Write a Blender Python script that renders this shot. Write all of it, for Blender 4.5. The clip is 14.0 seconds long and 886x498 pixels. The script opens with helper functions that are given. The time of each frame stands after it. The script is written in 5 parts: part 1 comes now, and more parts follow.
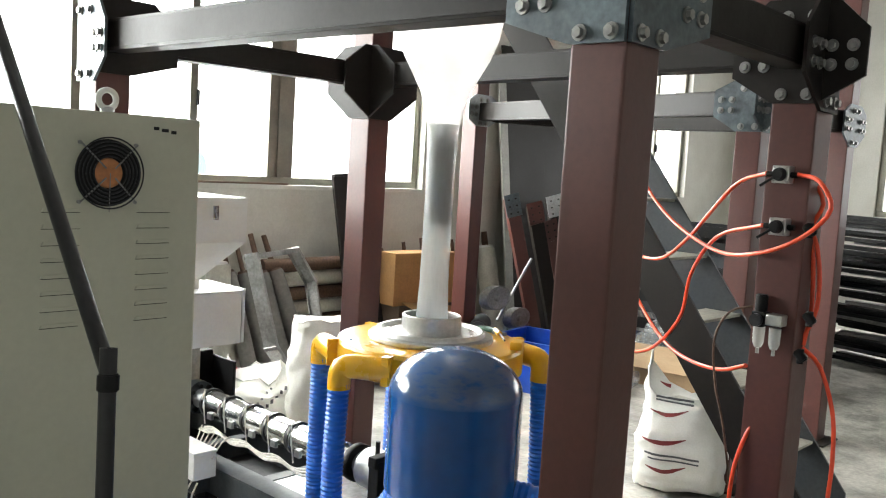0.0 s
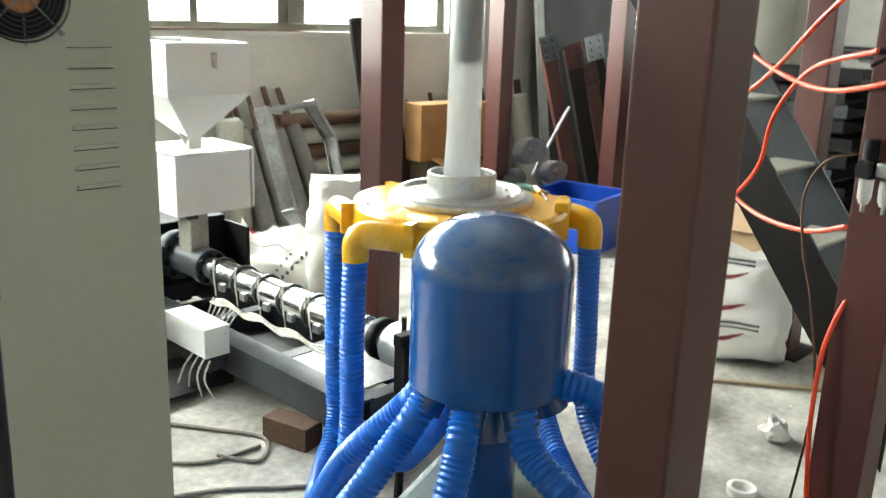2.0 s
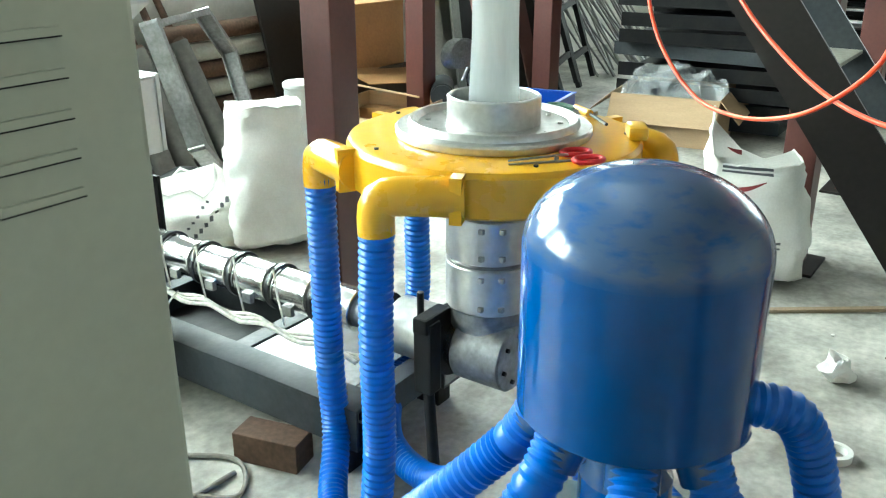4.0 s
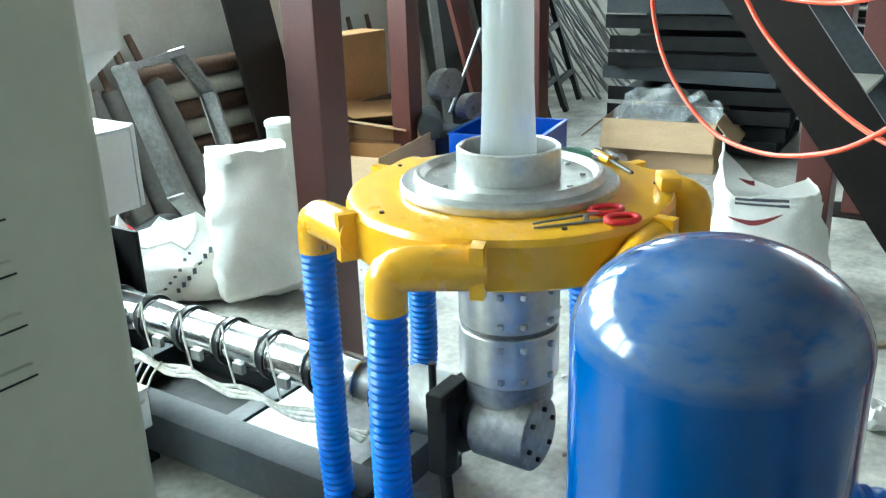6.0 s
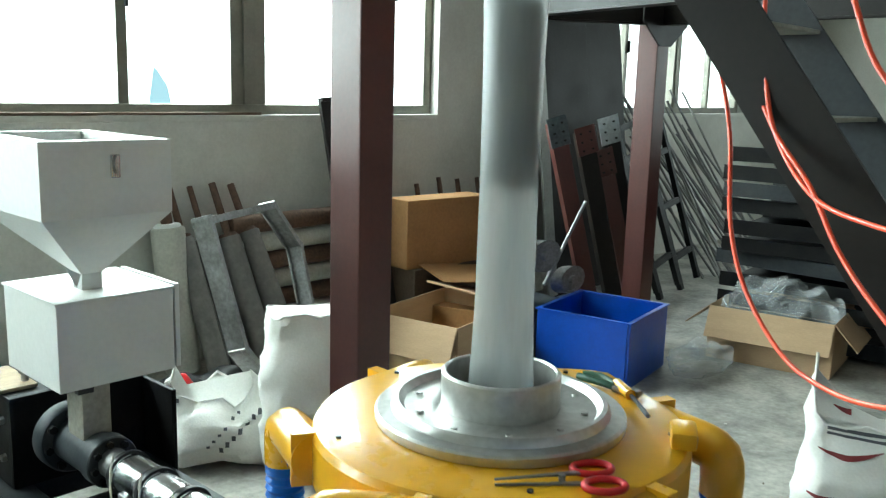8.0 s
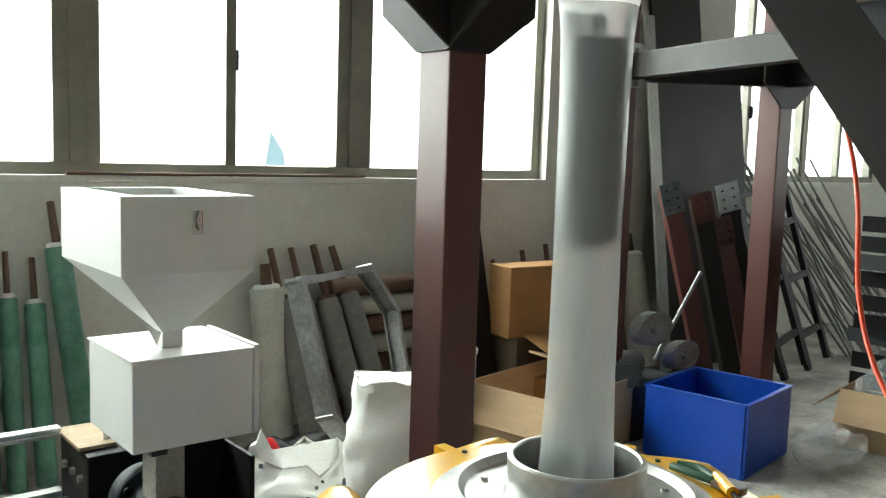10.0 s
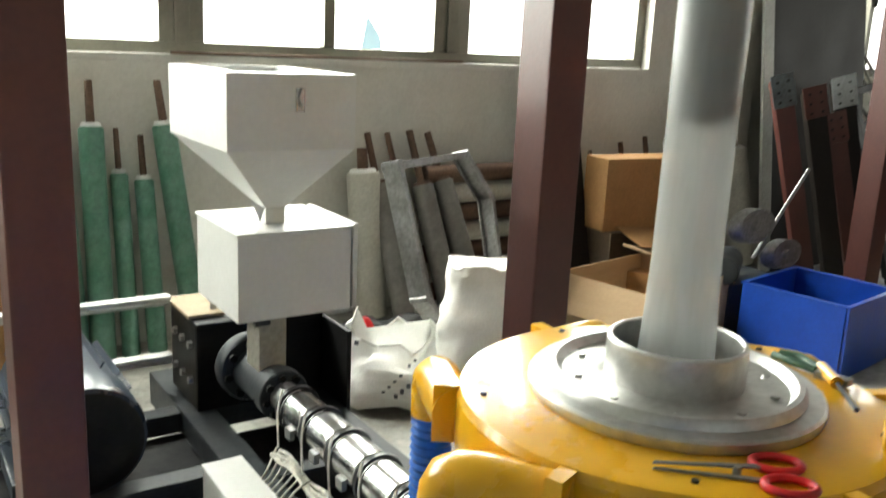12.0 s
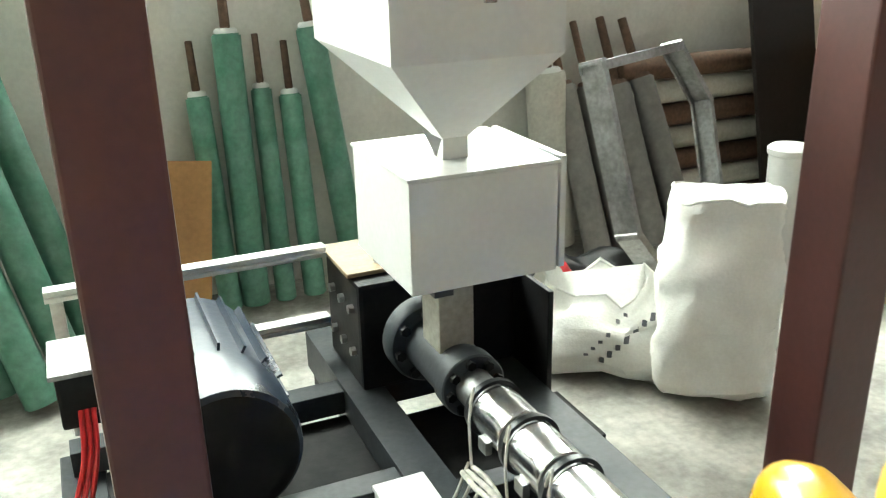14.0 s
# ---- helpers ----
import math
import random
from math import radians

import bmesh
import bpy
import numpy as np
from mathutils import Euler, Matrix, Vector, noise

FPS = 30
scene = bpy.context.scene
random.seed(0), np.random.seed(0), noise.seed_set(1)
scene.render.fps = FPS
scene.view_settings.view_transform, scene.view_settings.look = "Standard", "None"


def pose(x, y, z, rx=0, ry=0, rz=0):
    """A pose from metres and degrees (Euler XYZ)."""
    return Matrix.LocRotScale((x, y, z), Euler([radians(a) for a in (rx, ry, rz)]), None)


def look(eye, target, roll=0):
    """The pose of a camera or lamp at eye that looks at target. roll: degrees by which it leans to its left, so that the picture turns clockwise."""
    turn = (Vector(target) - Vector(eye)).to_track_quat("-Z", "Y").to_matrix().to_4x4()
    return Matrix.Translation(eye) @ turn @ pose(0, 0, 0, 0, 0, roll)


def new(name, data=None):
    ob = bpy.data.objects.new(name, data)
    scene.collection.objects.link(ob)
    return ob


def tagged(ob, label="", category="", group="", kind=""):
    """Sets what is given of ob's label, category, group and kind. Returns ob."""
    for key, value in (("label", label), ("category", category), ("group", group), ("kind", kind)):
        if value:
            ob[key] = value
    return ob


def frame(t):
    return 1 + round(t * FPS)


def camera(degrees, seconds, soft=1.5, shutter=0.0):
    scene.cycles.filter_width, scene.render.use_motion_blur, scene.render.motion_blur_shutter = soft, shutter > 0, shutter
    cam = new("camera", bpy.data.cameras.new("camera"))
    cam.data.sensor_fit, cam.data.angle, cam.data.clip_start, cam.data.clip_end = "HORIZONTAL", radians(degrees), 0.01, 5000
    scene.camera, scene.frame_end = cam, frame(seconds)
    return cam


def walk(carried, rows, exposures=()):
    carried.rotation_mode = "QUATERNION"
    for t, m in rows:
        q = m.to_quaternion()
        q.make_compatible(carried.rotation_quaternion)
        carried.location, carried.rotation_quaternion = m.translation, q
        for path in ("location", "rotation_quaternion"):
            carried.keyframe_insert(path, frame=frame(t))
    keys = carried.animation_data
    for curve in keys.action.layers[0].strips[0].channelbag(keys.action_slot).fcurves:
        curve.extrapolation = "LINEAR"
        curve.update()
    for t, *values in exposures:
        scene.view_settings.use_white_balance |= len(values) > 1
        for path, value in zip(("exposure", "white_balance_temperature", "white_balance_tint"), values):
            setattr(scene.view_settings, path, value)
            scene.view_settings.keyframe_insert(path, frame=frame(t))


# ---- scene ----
cam = camera(53.8, 14.0, soft=1.1, shutter=0.5)
PATH = [
    (0, (0.040, 0.003, 1.501), (1.507, 1.349, 1.311), 3.5),
    (0.5, (0.057, 0.025, 1.497), (1.518, 1.374, 1.286), 3.5),
    (1, (0.127, 0.091, 1.472), (1.556, 1.461, 1.188), 3.4),
    (1.5, (0.285, 0.176, 1.438), (1.652, 1.579, 1.037), 2.9),
    (2, (0.357, 0.298, 1.436), (1.744, 1.642, 0.916), 2.0),
    (2.5, (0.408, 0.589, 1.398), (1.862, 1.804, 0.756), -0.6),
    (3, (0.478, 0.799, 1.345), (1.980, 1.935, 0.672), 0.3),
    (5.3, (0.737, 1.214, 1.378), (2.296, 2.222, 0.635), -1.5),
    (5.5, (0.746, 1.223, 1.374), (2.308, 2.240, 0.650), -1.8),
    (6, (0.760, 1.233, 1.379), (2.327, 2.273, 0.698), -1.8),
    (6.5, (0.803, 1.224, 1.399), (2.368, 2.321, 0.810), -0.9),
    (7, (0.965, 1.171, 1.436), (2.493, 2.391, 1.016), 1.2),
    (7.5, (1.060, 1.119, 1.454), (2.536, 2.419, 1.092), 1.6),
    (8, (1.103, 1.149, 1.458), (2.548, 2.484, 1.097), 1.6),
    (8.5, (1.201, 1.233, 1.435), (2.610, 2.618, 1.122), 1.1),
    (10.8, (1.272, 1.179, 1.423), (2.451, 2.780, 1.209), 2.0),
    (11, (1.271, 1.175, 1.422), (2.429, 2.788, 1.184), 2.0),
    (11.5, (1.258, 1.174, 1.416), (2.372, 2.802, 1.084), 2.2),
    (12, (1.254, 1.217, 1.395), (2.333, 2.837, 0.935), 2.7),
    (12.5, (1.309, 1.344, 1.357), (2.322, 2.955, 0.743), 2.7),
    (13, (1.310, 1.474, 1.370), (2.294, 3.086, 0.711), 1.7),
    (13.5, (1.407, 1.727, 1.317), (2.228, 3.434, 0.674), -0.8),
    (14, (1.467, 1.891, 1.344), (2.210, 3.609, 0.638), -1.3),
]
EXPOSURES = [(0, 0.18, 6500, 9), (1, 0.23, 6500, 8), (2, 0.48, 6450, 2), (3, 0.54, 6300, -10), (5.5, 0.42, 5450, -7), (6.5, 0.29, 5500, -9), (7.5, -0.44, 5700, -8), (8.5, -0.4, 5900, -8), (11, -0.56, 6650, 4), (12, -0.3, 6800, 4), (12.5, 0.0, 6800, 4), (13, 0.15, 6700, 0), (14, 0.12, 6500, -2)]
walk(cam, [(t, look(eye, target, roll)) for t, eye, target, roll in PATH], EXPOSURES)

# ---------------------------------------------------------------- world and light
world = bpy.data.worlds.new("daylight")
scene.world = world
world.use_nodes = True
wn = world.node_tree
sky = wn.nodes.new("ShaderNodeTexSky")
sky.sky_type = "NISHITA"
sky.sun_disc = False
sky.sun_elevation = radians(48)
sky.sun_rotation = radians(20)
wn.nodes["Background"].inputs["Strength"].default_value = 0.04
wn.links.new(sky.outputs["Color"], wn.nodes["Background"].inputs["Color"])


def window_light(name, at, size_x, size_y, watts, aim, colour=(0.97, 1.0, 0.97)):
    """An area lamp in a window opening, standing in for the sky outside it."""
    data = bpy.data.lights.new(name, "AREA")
    data.shape, data.size, data.size_y, data.energy, data.color = "RECTANGLE", size_x, size_y, watts, colour
    ob = new(name, data)
    ob.matrix_world = look(at, aim)
    return ob


WALL_Y = 5.11          # inner face of the window wall
SILL = 1.28            # height of the window sills
HEAD = 2.93
HALL = (-4.5, 11.5, -5.5)   # west, east, south inner faces
CEIL = 5.2
window_light("window_daylight", (2.0, WALL_Y + 0.20, 2.11), 6.4, 1.5, 800, (2.0, 0, 1.5))
window_light("window_daylight", (8.6, WALL_Y + 0.20, 2.11), 2.6, 1.5, 75, (8.6, 0, 1.5))
window_light("window_daylight", (HALL[1] + 0.2, 1.4, 2.2), 4.0, 1.8, 8, (0, 1.4, 1.6))
window_light("window_daylight", (1.5, HALL[2] - 0.2, 2.6), 8.0, 2.4, 21, (1.5, 4, 1.0))
window_light("window_daylight", (HALL[0] - 0.2, 0.5, 2.6), 6.0, 2.4, 15, (5, 0.5, 1.0))

# ---------------------------------------------------------------- materials
def material(name, colour, rough=0.6, metal=0.0, vary=0.15, scale=6.0, bump=0.1, fine=60.0, stain=None, stain_amount=0.4, vary_object=0.0, coat=0.0, gloss=0.5, stretch=(1, 1, 1)):
    """A surface with variation at two scales: broad stains and fine grain, with a little relief."""
    m = bpy.data.materials.new(name)
    m.use_nodes = True
    nt = m.node_tree
    b = nt.nodes["Principled BSDF"]
    b.inputs["Metallic"].default_value = metal
    b.inputs["Coat Weight"].default_value = coat
    b.inputs["Specular IOR Level"].default_value = gloss
    tc = nt.nodes.new("ShaderNodeTexCoord")
    mp = nt.nodes.new("ShaderNodeMapping")
    mp.inputs["Scale"].default_value = stretch
    nt.links.new(tc.outputs["Object"], mp.inputs["Vector"])
    broad = nt.nodes.new("ShaderNodeTexNoise")
    broad.inputs["Scale"].default_value, broad.inputs["Detail"].default_value = scale, 6
    broad.inputs["Roughness"].default_value = 0.62
    grain = nt.nodes.new("ShaderNodeTexNoise")
    grain.inputs["Scale"].default_value, grain.inputs["Detail"].default_value = fine, 4
    for n in (broad, grain):
        nt.links.new(mp.outputs["Vector"], n.inputs["Vector"])
    ramp = nt.nodes.new("ShaderNodeValToRGB")
    c = colour
    s = stain or tuple(v * 0.5 for v in c)
    ramp.color_ramp.elements[0].position, ramp.color_ramp.elements[1].position = 0.36, 0.62
    ramp.color_ramp.elements[0].color = (*[a + (d - a) * stain_amount for a, d in zip(c, s)], 1)
    ramp.color_ramp.elements[1].color = (*c, 1)
    nt.links.new(broad.outputs["Fac"], ramp.inputs["Fac"])
    hsv = nt.nodes.new("ShaderNodeHueSaturation")
    nt.links.new(ramp.outputs["Color"], hsv.inputs["Color"])
    mr = nt.nodes.new("ShaderNodeMapRange")
    mr.inputs["From Min"].default_value, mr.inputs["From Max"].default_value = 0.3, 0.7
    mr.inputs["To Min"].default_value, mr.inputs["To Max"].default_value = 1 - vary, 1 + vary
    nt.links.new(grain.outputs["Fac"], mr.inputs["Value"])
    value = mr.outputs["Result"]
    if vary_object:
        info = nt.nodes.new("ShaderNodeObjectInfo")
        m2 = nt.nodes.new("ShaderNodeMapRange")
        m2.inputs["To Min"].default_value, m2.inputs["To Max"].default_value = 1 - vary_object, 1 + vary_object
        nt.links.new(info.outputs["Random"], m2.inputs["Value"])
        mul = nt.nodes.new("ShaderNodeMath")
        mul.operation = "MULTIPLY"
        nt.links.new(value, mul.inputs[0])
        nt.links.new(m2.outputs["Result"], mul.inputs[1])
        value = mul.outputs[0]
    nt.links.new(value, hsv.inputs["Value"])
    nt.links.new(hsv.outputs["Color"], b.inputs["Base Color"])
    rr = nt.nodes.new("ShaderNodeMapRange")
    rr.inputs["To Min"].default_value, rr.inputs["To Max"].default_value = max(0.03, rough - 0.14), min(1, rough + 0.14)
    nt.links.new(broad.outputs["Fac"], rr.inputs["Value"])
    nt.links.new(rr.outputs["Result"], b.inputs["Roughness"])
    if bump:
        bp = nt.nodes.new("ShaderNodeBump")
        bp.inputs["Strength"].default_value, bp.inputs["Distance"].default_value = bump, 0.004
        nt.links.new(grain.outputs["Fac"], bp.inputs["Height"])
        nt.links.new(bp.outputs["Normal"], b.inputs["Normal"])
    return m


def dusted(m, dust, amount=0.6):
    """Settled dust on faces that look upwards, broken up by noise."""
    nt = m.node_tree
    b = nt.nodes["Principled BSDF"]
    src = b.inputs["Base Color"].links[0].from_socket
    geo = nt.nodes.new("ShaderNodeNewGeometry")
    sep = nt.nodes.new("ShaderNodeSeparateXYZ")
    nt.links.new(geo.outputs["Normal"], sep.inputs[0])
    nz = nt.nodes.new("ShaderNodeTexNoise")
    nz.inputs["Scale"].default_value, nz.inputs["Detail"].default_value = 9, 5
    up = nt.nodes.new("ShaderNodeMapRange")
    up.inputs["From Min"].default_value, up.inputs["From Max"].default_value = 0.05, 0.25
    nt.links.new(sep.outputs["Z"], up.inputs["Value"])
    br = nt.nodes.new("ShaderNodeMapRange")
    br.inputs["From Min"].default_value, br.inputs["From Max"].default_value = 0.2, 0.52
    nt.links.new(nz.outputs["Fac"], br.inputs["Value"])
    mul = nt.nodes.new("ShaderNodeMath")
    mul.operation = "MULTIPLY"
    nt.links.new(up.outputs["Result"], mul.inputs[0])
    nt.links.new(br.outputs["Result"], mul.inputs[1])
    sc = nt.nodes.new("ShaderNodeMath")
    sc.operation = "MULTIPLY"
    sc.inputs[1].default_value = amount
    nt.links.new(mul.outputs[0], sc.inputs[0])
    mix = nt.nodes.new("ShaderNodeMix")
    mix.data_type = "RGBA"
    nt.links.new(sc.outputs[0], mix.inputs["Factor"])
    nt.links.new(src, mix.inputs["A"])
    mix.inputs["B"].default_value = (*dust, 1)
    nt.links.new(mix.outputs["Result"], b.inputs["Base Color"])
    return m


M_WALL = material("wall_paint", (0.66, 0.65, 0.60), 0.85, vary=0.05, scale=1.6, stain=(0.45, 0.43, 0.38), stain_amount=0.45, bump=0.15)
M_CEIL = material("ceiling_paint", (0.32, 0.31, 0.29), 0.9, vary=0.05, scale=1.0)
M_FLOOR = material("concrete_floor", (0.52, 0.50, 0.45), 0.62, vary=0.16, scale=3.2, fine=38, stain=(0.17, 0.16, 0.14), stain_amount=0.85, bump=0.35)
M_PRIMER = material("red_brown_primer", (0.088, 0.026, 0.020), 0.42, vary=0.08, scale=5, stain=(0.06, 0.022, 0.02), stain_amount=0.5, bump=0.12)
M_MILL = material("dark_mill_steel", (0.015, 0.012, 0.010), 0.5, 0.0, gloss=0.2, vary=0.12, scale=6, stain=(0.014, 0.011, 0.010), stain_amount=0.8, fine=55)
M_PLATE = material("blue_grey_plate", (0.12, 0.15, 0.165), 0.45, 0.5, vary=0.2, scale=9, stain=(0.06, 0.065, 0.07), stain_amount=0.7)
M_BRIGHT_PLATE = material("bright_plate", (0.50, 0.53, 0.55), 0.4, 0.6, vary=0.15, scale=9)
M_BOLT = material("zinc_bolt", (0.38, 0.38, 0.37), 0.35, 0.9, vary=0.2)
M_CREAM = material("cream_cabinet_paint", (0.50, 0.50, 0.40), 0.45, vary=0.03, scale=2.2, stain=(0.40, 0.40, 0.31), stain_amount=0.4, bump=0.05)
M_SLOT = material("dark_gap", (0.012, 0.012, 0.012), 0.9, vary=0.05)
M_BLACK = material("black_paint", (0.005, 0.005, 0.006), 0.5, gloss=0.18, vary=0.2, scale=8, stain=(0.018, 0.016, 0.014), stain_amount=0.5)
M_DARK = material("dark_enamel", (0.022, 0.022, 0.024), 0.35, 0.2, vary=0.15)
M_COPPER = material("orange_fan_label", (0.55, 0.22, 0.08), 0.5, vary=0.2, scale=40)
M_YELLOW = material("yellow_enamel", (0.80, 0.43, 0.010), 0.30, vary=0.04, scale=4, stain=(0.66, 0.31, 0.006), stain_amount=0.5, fine=25, bump=0.10, coat=0.3)
M_BLUE = dusted(material("blue_enamel", (0.001, 0.066, 0.26), 0.14, vary=0.05, scale=5, stain=(0.001, 0.052, 0.20), fine=20, bump=0.04, coat=0.25), (0.12, 0.15, 0.18), 0.5)
M_HOSE = material("blue_hose_plastic", (0.005, 0.135, 0.58), 0.34, vary=0.08, scale=10)
M_CRATE = material("blue_crate_plastic", (0.006, 0.06, 0.40), 0.35, vary=0.06, scale=8)
M_ALU = material("turned_aluminium", (0.60, 0.60, 0.58), 0.36, 0.85, vary=0.10, scale=10, stain=(0.42, 0.42, 0.40), stain_amount=0.5)
M_CHROME = material("polished_steel", (0.66, 0.66, 0.66), 0.22, 1.0, vary=0.10, scale=12, stain=(0.42, 0.40, 0.38), stain_amount=0.5, bump=0.03)
M_BRUSHED = material("brushed_steel", (0.58, 0.58, 0.57), 0.38, 0.9, vary=0.08, scale=9, stain=(0.42, 0.41, 0.39), stain_amount=0.4, bump=0.02)
M_STEEL = material("grey_steel", (0.30, 0.30, 0.30), 0.42, 0.7, vary=0.2, scale=9, stain=(0.13, 0.12, 0.11), stain_amount=0.6)
M_GREYPAINT = material("grey_machine_paint", (0.028, 0.033, 0.038), 0.45, gloss=0.3, vary=0.15, scale=5, stain=(0.05, 0.05, 0.05), stain_amount=0.6)
M_WHITEBOX = material("white_powder_coat", (0.66, 0.66, 0.64), 0.42, vary=0.03, scale=3, stain=(0.55, 0.55, 0.52), stain_amount=0.4, bump=0.05)
M_ORANGE = material("orange_air_hose", (0.85, 0.075, 0.022), 0.35, vary=0.06, scale=10, bump=0.02)
M_CARDBOARD = material("cardboard", (0.46, 0.32, 0.19), 0.85, vary=0.08, scale=5, stain=(0.36, 0.24, 0.13), fine=70, stretch=(1, 1, 6))
# carton brown with the shade on the lower box put into its colour
M_SHADECARD = material("shaded_brown_carton", (0.10, 0.07, 0.045), 0.85, vary=0.12, scale=5)
M_BOARD = material("brown_board", (0.36, 0.19, 0.07), 0.8, vary=0.08, scale=4)
M_GREEN = material("green_wrapped_roller", (0.055, 0.16, 0.105), 0.42, vary=0.16, scale=9, stain=(0.13, 0.24, 0.19), stain_amount=0.6, vary_object=0.2, bump=0.3, fine=45)
M_BEIGE = material("beige_wrapped_roller", (0.42, 0.41, 0.36), 0.6, vary=0.1, scale=7, stain=(0.28, 0.27, 0.23), vary_object=0.25, bump=0.3)
M_RUST = material("rusty_shaft", (0.12, 0.07, 0.045), 0.65, 0.4, vary=0.25, scale=14)
M_BAG = material("white_woven_bag", (0.78, 0.77, 0.73), 0.55, vary=0.04, scale=8, stain=(0.62, 0.59, 0.52), stain_amount=0.4, bump=0.25, fine=120)
M_BAGPRINT = material("dark_red_print", (0.22, 0.03, 0.03), 0.6, vary=0.1)
M_BAGTEXT = material("grey_print", (0.10, 0.10, 0.11), 0.6, vary=0.1)
M_RED = material("red_plastic", (0.55, 0.015, 0.02), 0.35, vary=0.08)
M_WIRE = material("braided_wire", (0.55, 0.53, 0.47), 0.7, vary=0.15, scale=30)
M_CABLE = material("grey_cable", (0.24, 0.22, 0.19), 0.6, vary=0.15)
M_FRAME = material("window_aluminium", (0.23, 0.22, 0.18), 0.45, 0.4, vary=0.06, scale=5)
M_GREENGREY = material("grey_green_machine_paint", (0.20, 0.25, 0.23), 0.4, vary=0.08, scale=5, stain=(0.13, 0.16, 0.15), stain_amount=0.5)
M_MOTOR = material("blue_grey_motor_paint", (0.022, 0.032, 0.050), 0.3, vary=0.12, scale=6)
M_WOOD = material("worn_wood", (0.33, 0.25, 0.16), 0.75, vary=0.2, scale=5, stretch=(1, 8, 8))
M_CREAMTREAD = material("pale_tread_plate", (0.34, 0.32, 0.27), 0.6, 0.2, vary=0.15)
M_GREENGRIP = material("green_grip", (0.03, 0.10, 0.06), 0.5, vary=0.1)
M_DUSTROLL = material("dusty_grey_roller", (0.17, 0.16, 0.145), 0.6, 0.1, vary=0.1, scale=5, stain=(0.09, 0.085, 0.08), stain_amount=0.6, vary_object=0.2, fine=40)
M_GREYMATT = material("matt_grey_mandrel", (0.16, 0.165, 0.17), 0.5, 0.2, vary=0.06)
M_SILVERPIPE = material("grey_pipe", (0.36, 0.36, 0.33), 0.5, 0.3, vary=0.1)


def see_through(name, tint, clear, rough=0.25, translucent=0.0):
    m = bpy.data.materials.new(name)
    m.use_nodes = True
    nt = m.node_tree
    out = nt.nodes["Material Output"]
    b = nt.nodes["Principled BSDF"]
    b.inputs["Base Color"].default_value = (*tint, 1)
    b.inputs["Roughness"].default_value = rough
    tr = nt.nodes.new("ShaderNodeBsdfTransparent")
    surface = b.outputs[0]
    if translucent:
        tl = nt.nodes.new("ShaderNodeBsdfTranslucent")
        tl.inputs["Color"].default_value = (*tint, 1)
        mx0 = nt.nodes.new("ShaderNodeMixShader")
        mx0.inputs[0].default_value = translucent
        nt.links.new(surface, mx0.inputs[1])
        nt.links.new(tl.outputs[0], mx0.inputs[2])
        surface = mx0.outputs[0]
    mx = nt.nodes.new("ShaderNodeMixShader")
    nz = nt.nodes.new("ShaderNodeTexNoise")
    nz.inputs["Scale"].default_value = 14
    mr = nt.nodes.new("ShaderNodeMapRange")
    mr.inputs["To Min"].default_value, mr.inputs["To Max"].default_value = max(0, clear - 0.03), min(1, clear + 0.03)
    nt.links.new(nz.outputs["Fac"], mr.inputs["Value"])
    nt.links.new(mr.outputs["Result"], mx.inputs[0])
    nt.links.new(surface, mx.inputs[1])
    nt.links.new(tr.outputs[0], mx.inputs[2])
    nt.links.new(mx.outputs[0], out.inputs["Surface"])
    return m


M_FILM = see_through("blown_plastic_film", (0.60, 0.62, 0.62), 0.60, 0.28, 0.25)
M_FILM_HIGH = see_through("milky_plastic_film", (0.95, 0.95, 0.94), 0.42, 0.3, 0.75)
M_CLEARBAG = see_through("clear_plastic_wrap", (0.85, 0.87, 0.88), 0.72, 0.08)
M_GLASS = see_through("window_glass", (0.8, 0.85, 0.85), 0.93, 0.05)
M_BOWL = see_through("clear_filter_bowl", (0.8, 0.8, 0.75), 0.6, 0.1)


def glow(name, colour, strength):
    m = bpy.data.materials.new(name)
    m.use_nodes = True
    nt = m.node_tree
    e = nt.nodes.new("ShaderNodeEmission")
    e.inputs["Color"].default_value, e.inputs["Strength"].default_value = (*colour, 1), strength
    nt.links.new(e.outputs[0], nt.nodes["Material Output"].inputs["Surface"])
    return m


M_SKY = glow("bright_overcast_sky", (1.0, 1.0, 1.0), 6.0)
M_OUTSIDE = glow("hazy_blue_sheds", (0.62, 0.90, 1.0), 1.25)

# ---------------------------------------------------------------- mesh helpers
BASE = {}


def thing(name, at, label, category, group="", kind=""):
    """An Empty at a thing's base; its parts are children. Part meshes are given in world metres."""
    ob = tagged(new(name), label, category, group, kind)
    ob.empty_display_size = 0.05
    ob.location = at
    BASE[ob] = Vector(at)
    return ob


def finish(bm, smooth=True, angle=38):
    bm.normal_update()
    if smooth:
        for f in bm.faces:
            f.smooth = True
        for e in bm.edges:
            if len(e.link_faces) == 2:
                turn = e.calc_face_angle(0)
                a, b = sorted(f.calc_area() for f in e.link_faces)
                if turn > radians(angle) or (turn > radians(16) and b > 5 * a):
                    e.smooth = False


def part(name, bm, material, parent=None, label="", smooth=True):
    """Links a bmesh as one mesh object under a thing or part (or alone)."""
    if parent is not None:
        bmesh.ops.translate(bm, verts=bm.verts, vec=-BASE[parent])
    finish(bm, smooth)
    me = bpy.data.meshes.new(name)
    bm.to_mesh(me)
    bm.free()
    for m in material if isinstance(material, (list, tuple)) else [material]:
        me.materials.append(m)
    ob = new(name, me)
    if parent is not None:
        ob.parent = parent
        BASE[ob] = BASE[parent]
    else:
        BASE[ob] = Vector((0, 0, 0))
    if label:
        ob["label"] = label
    return ob


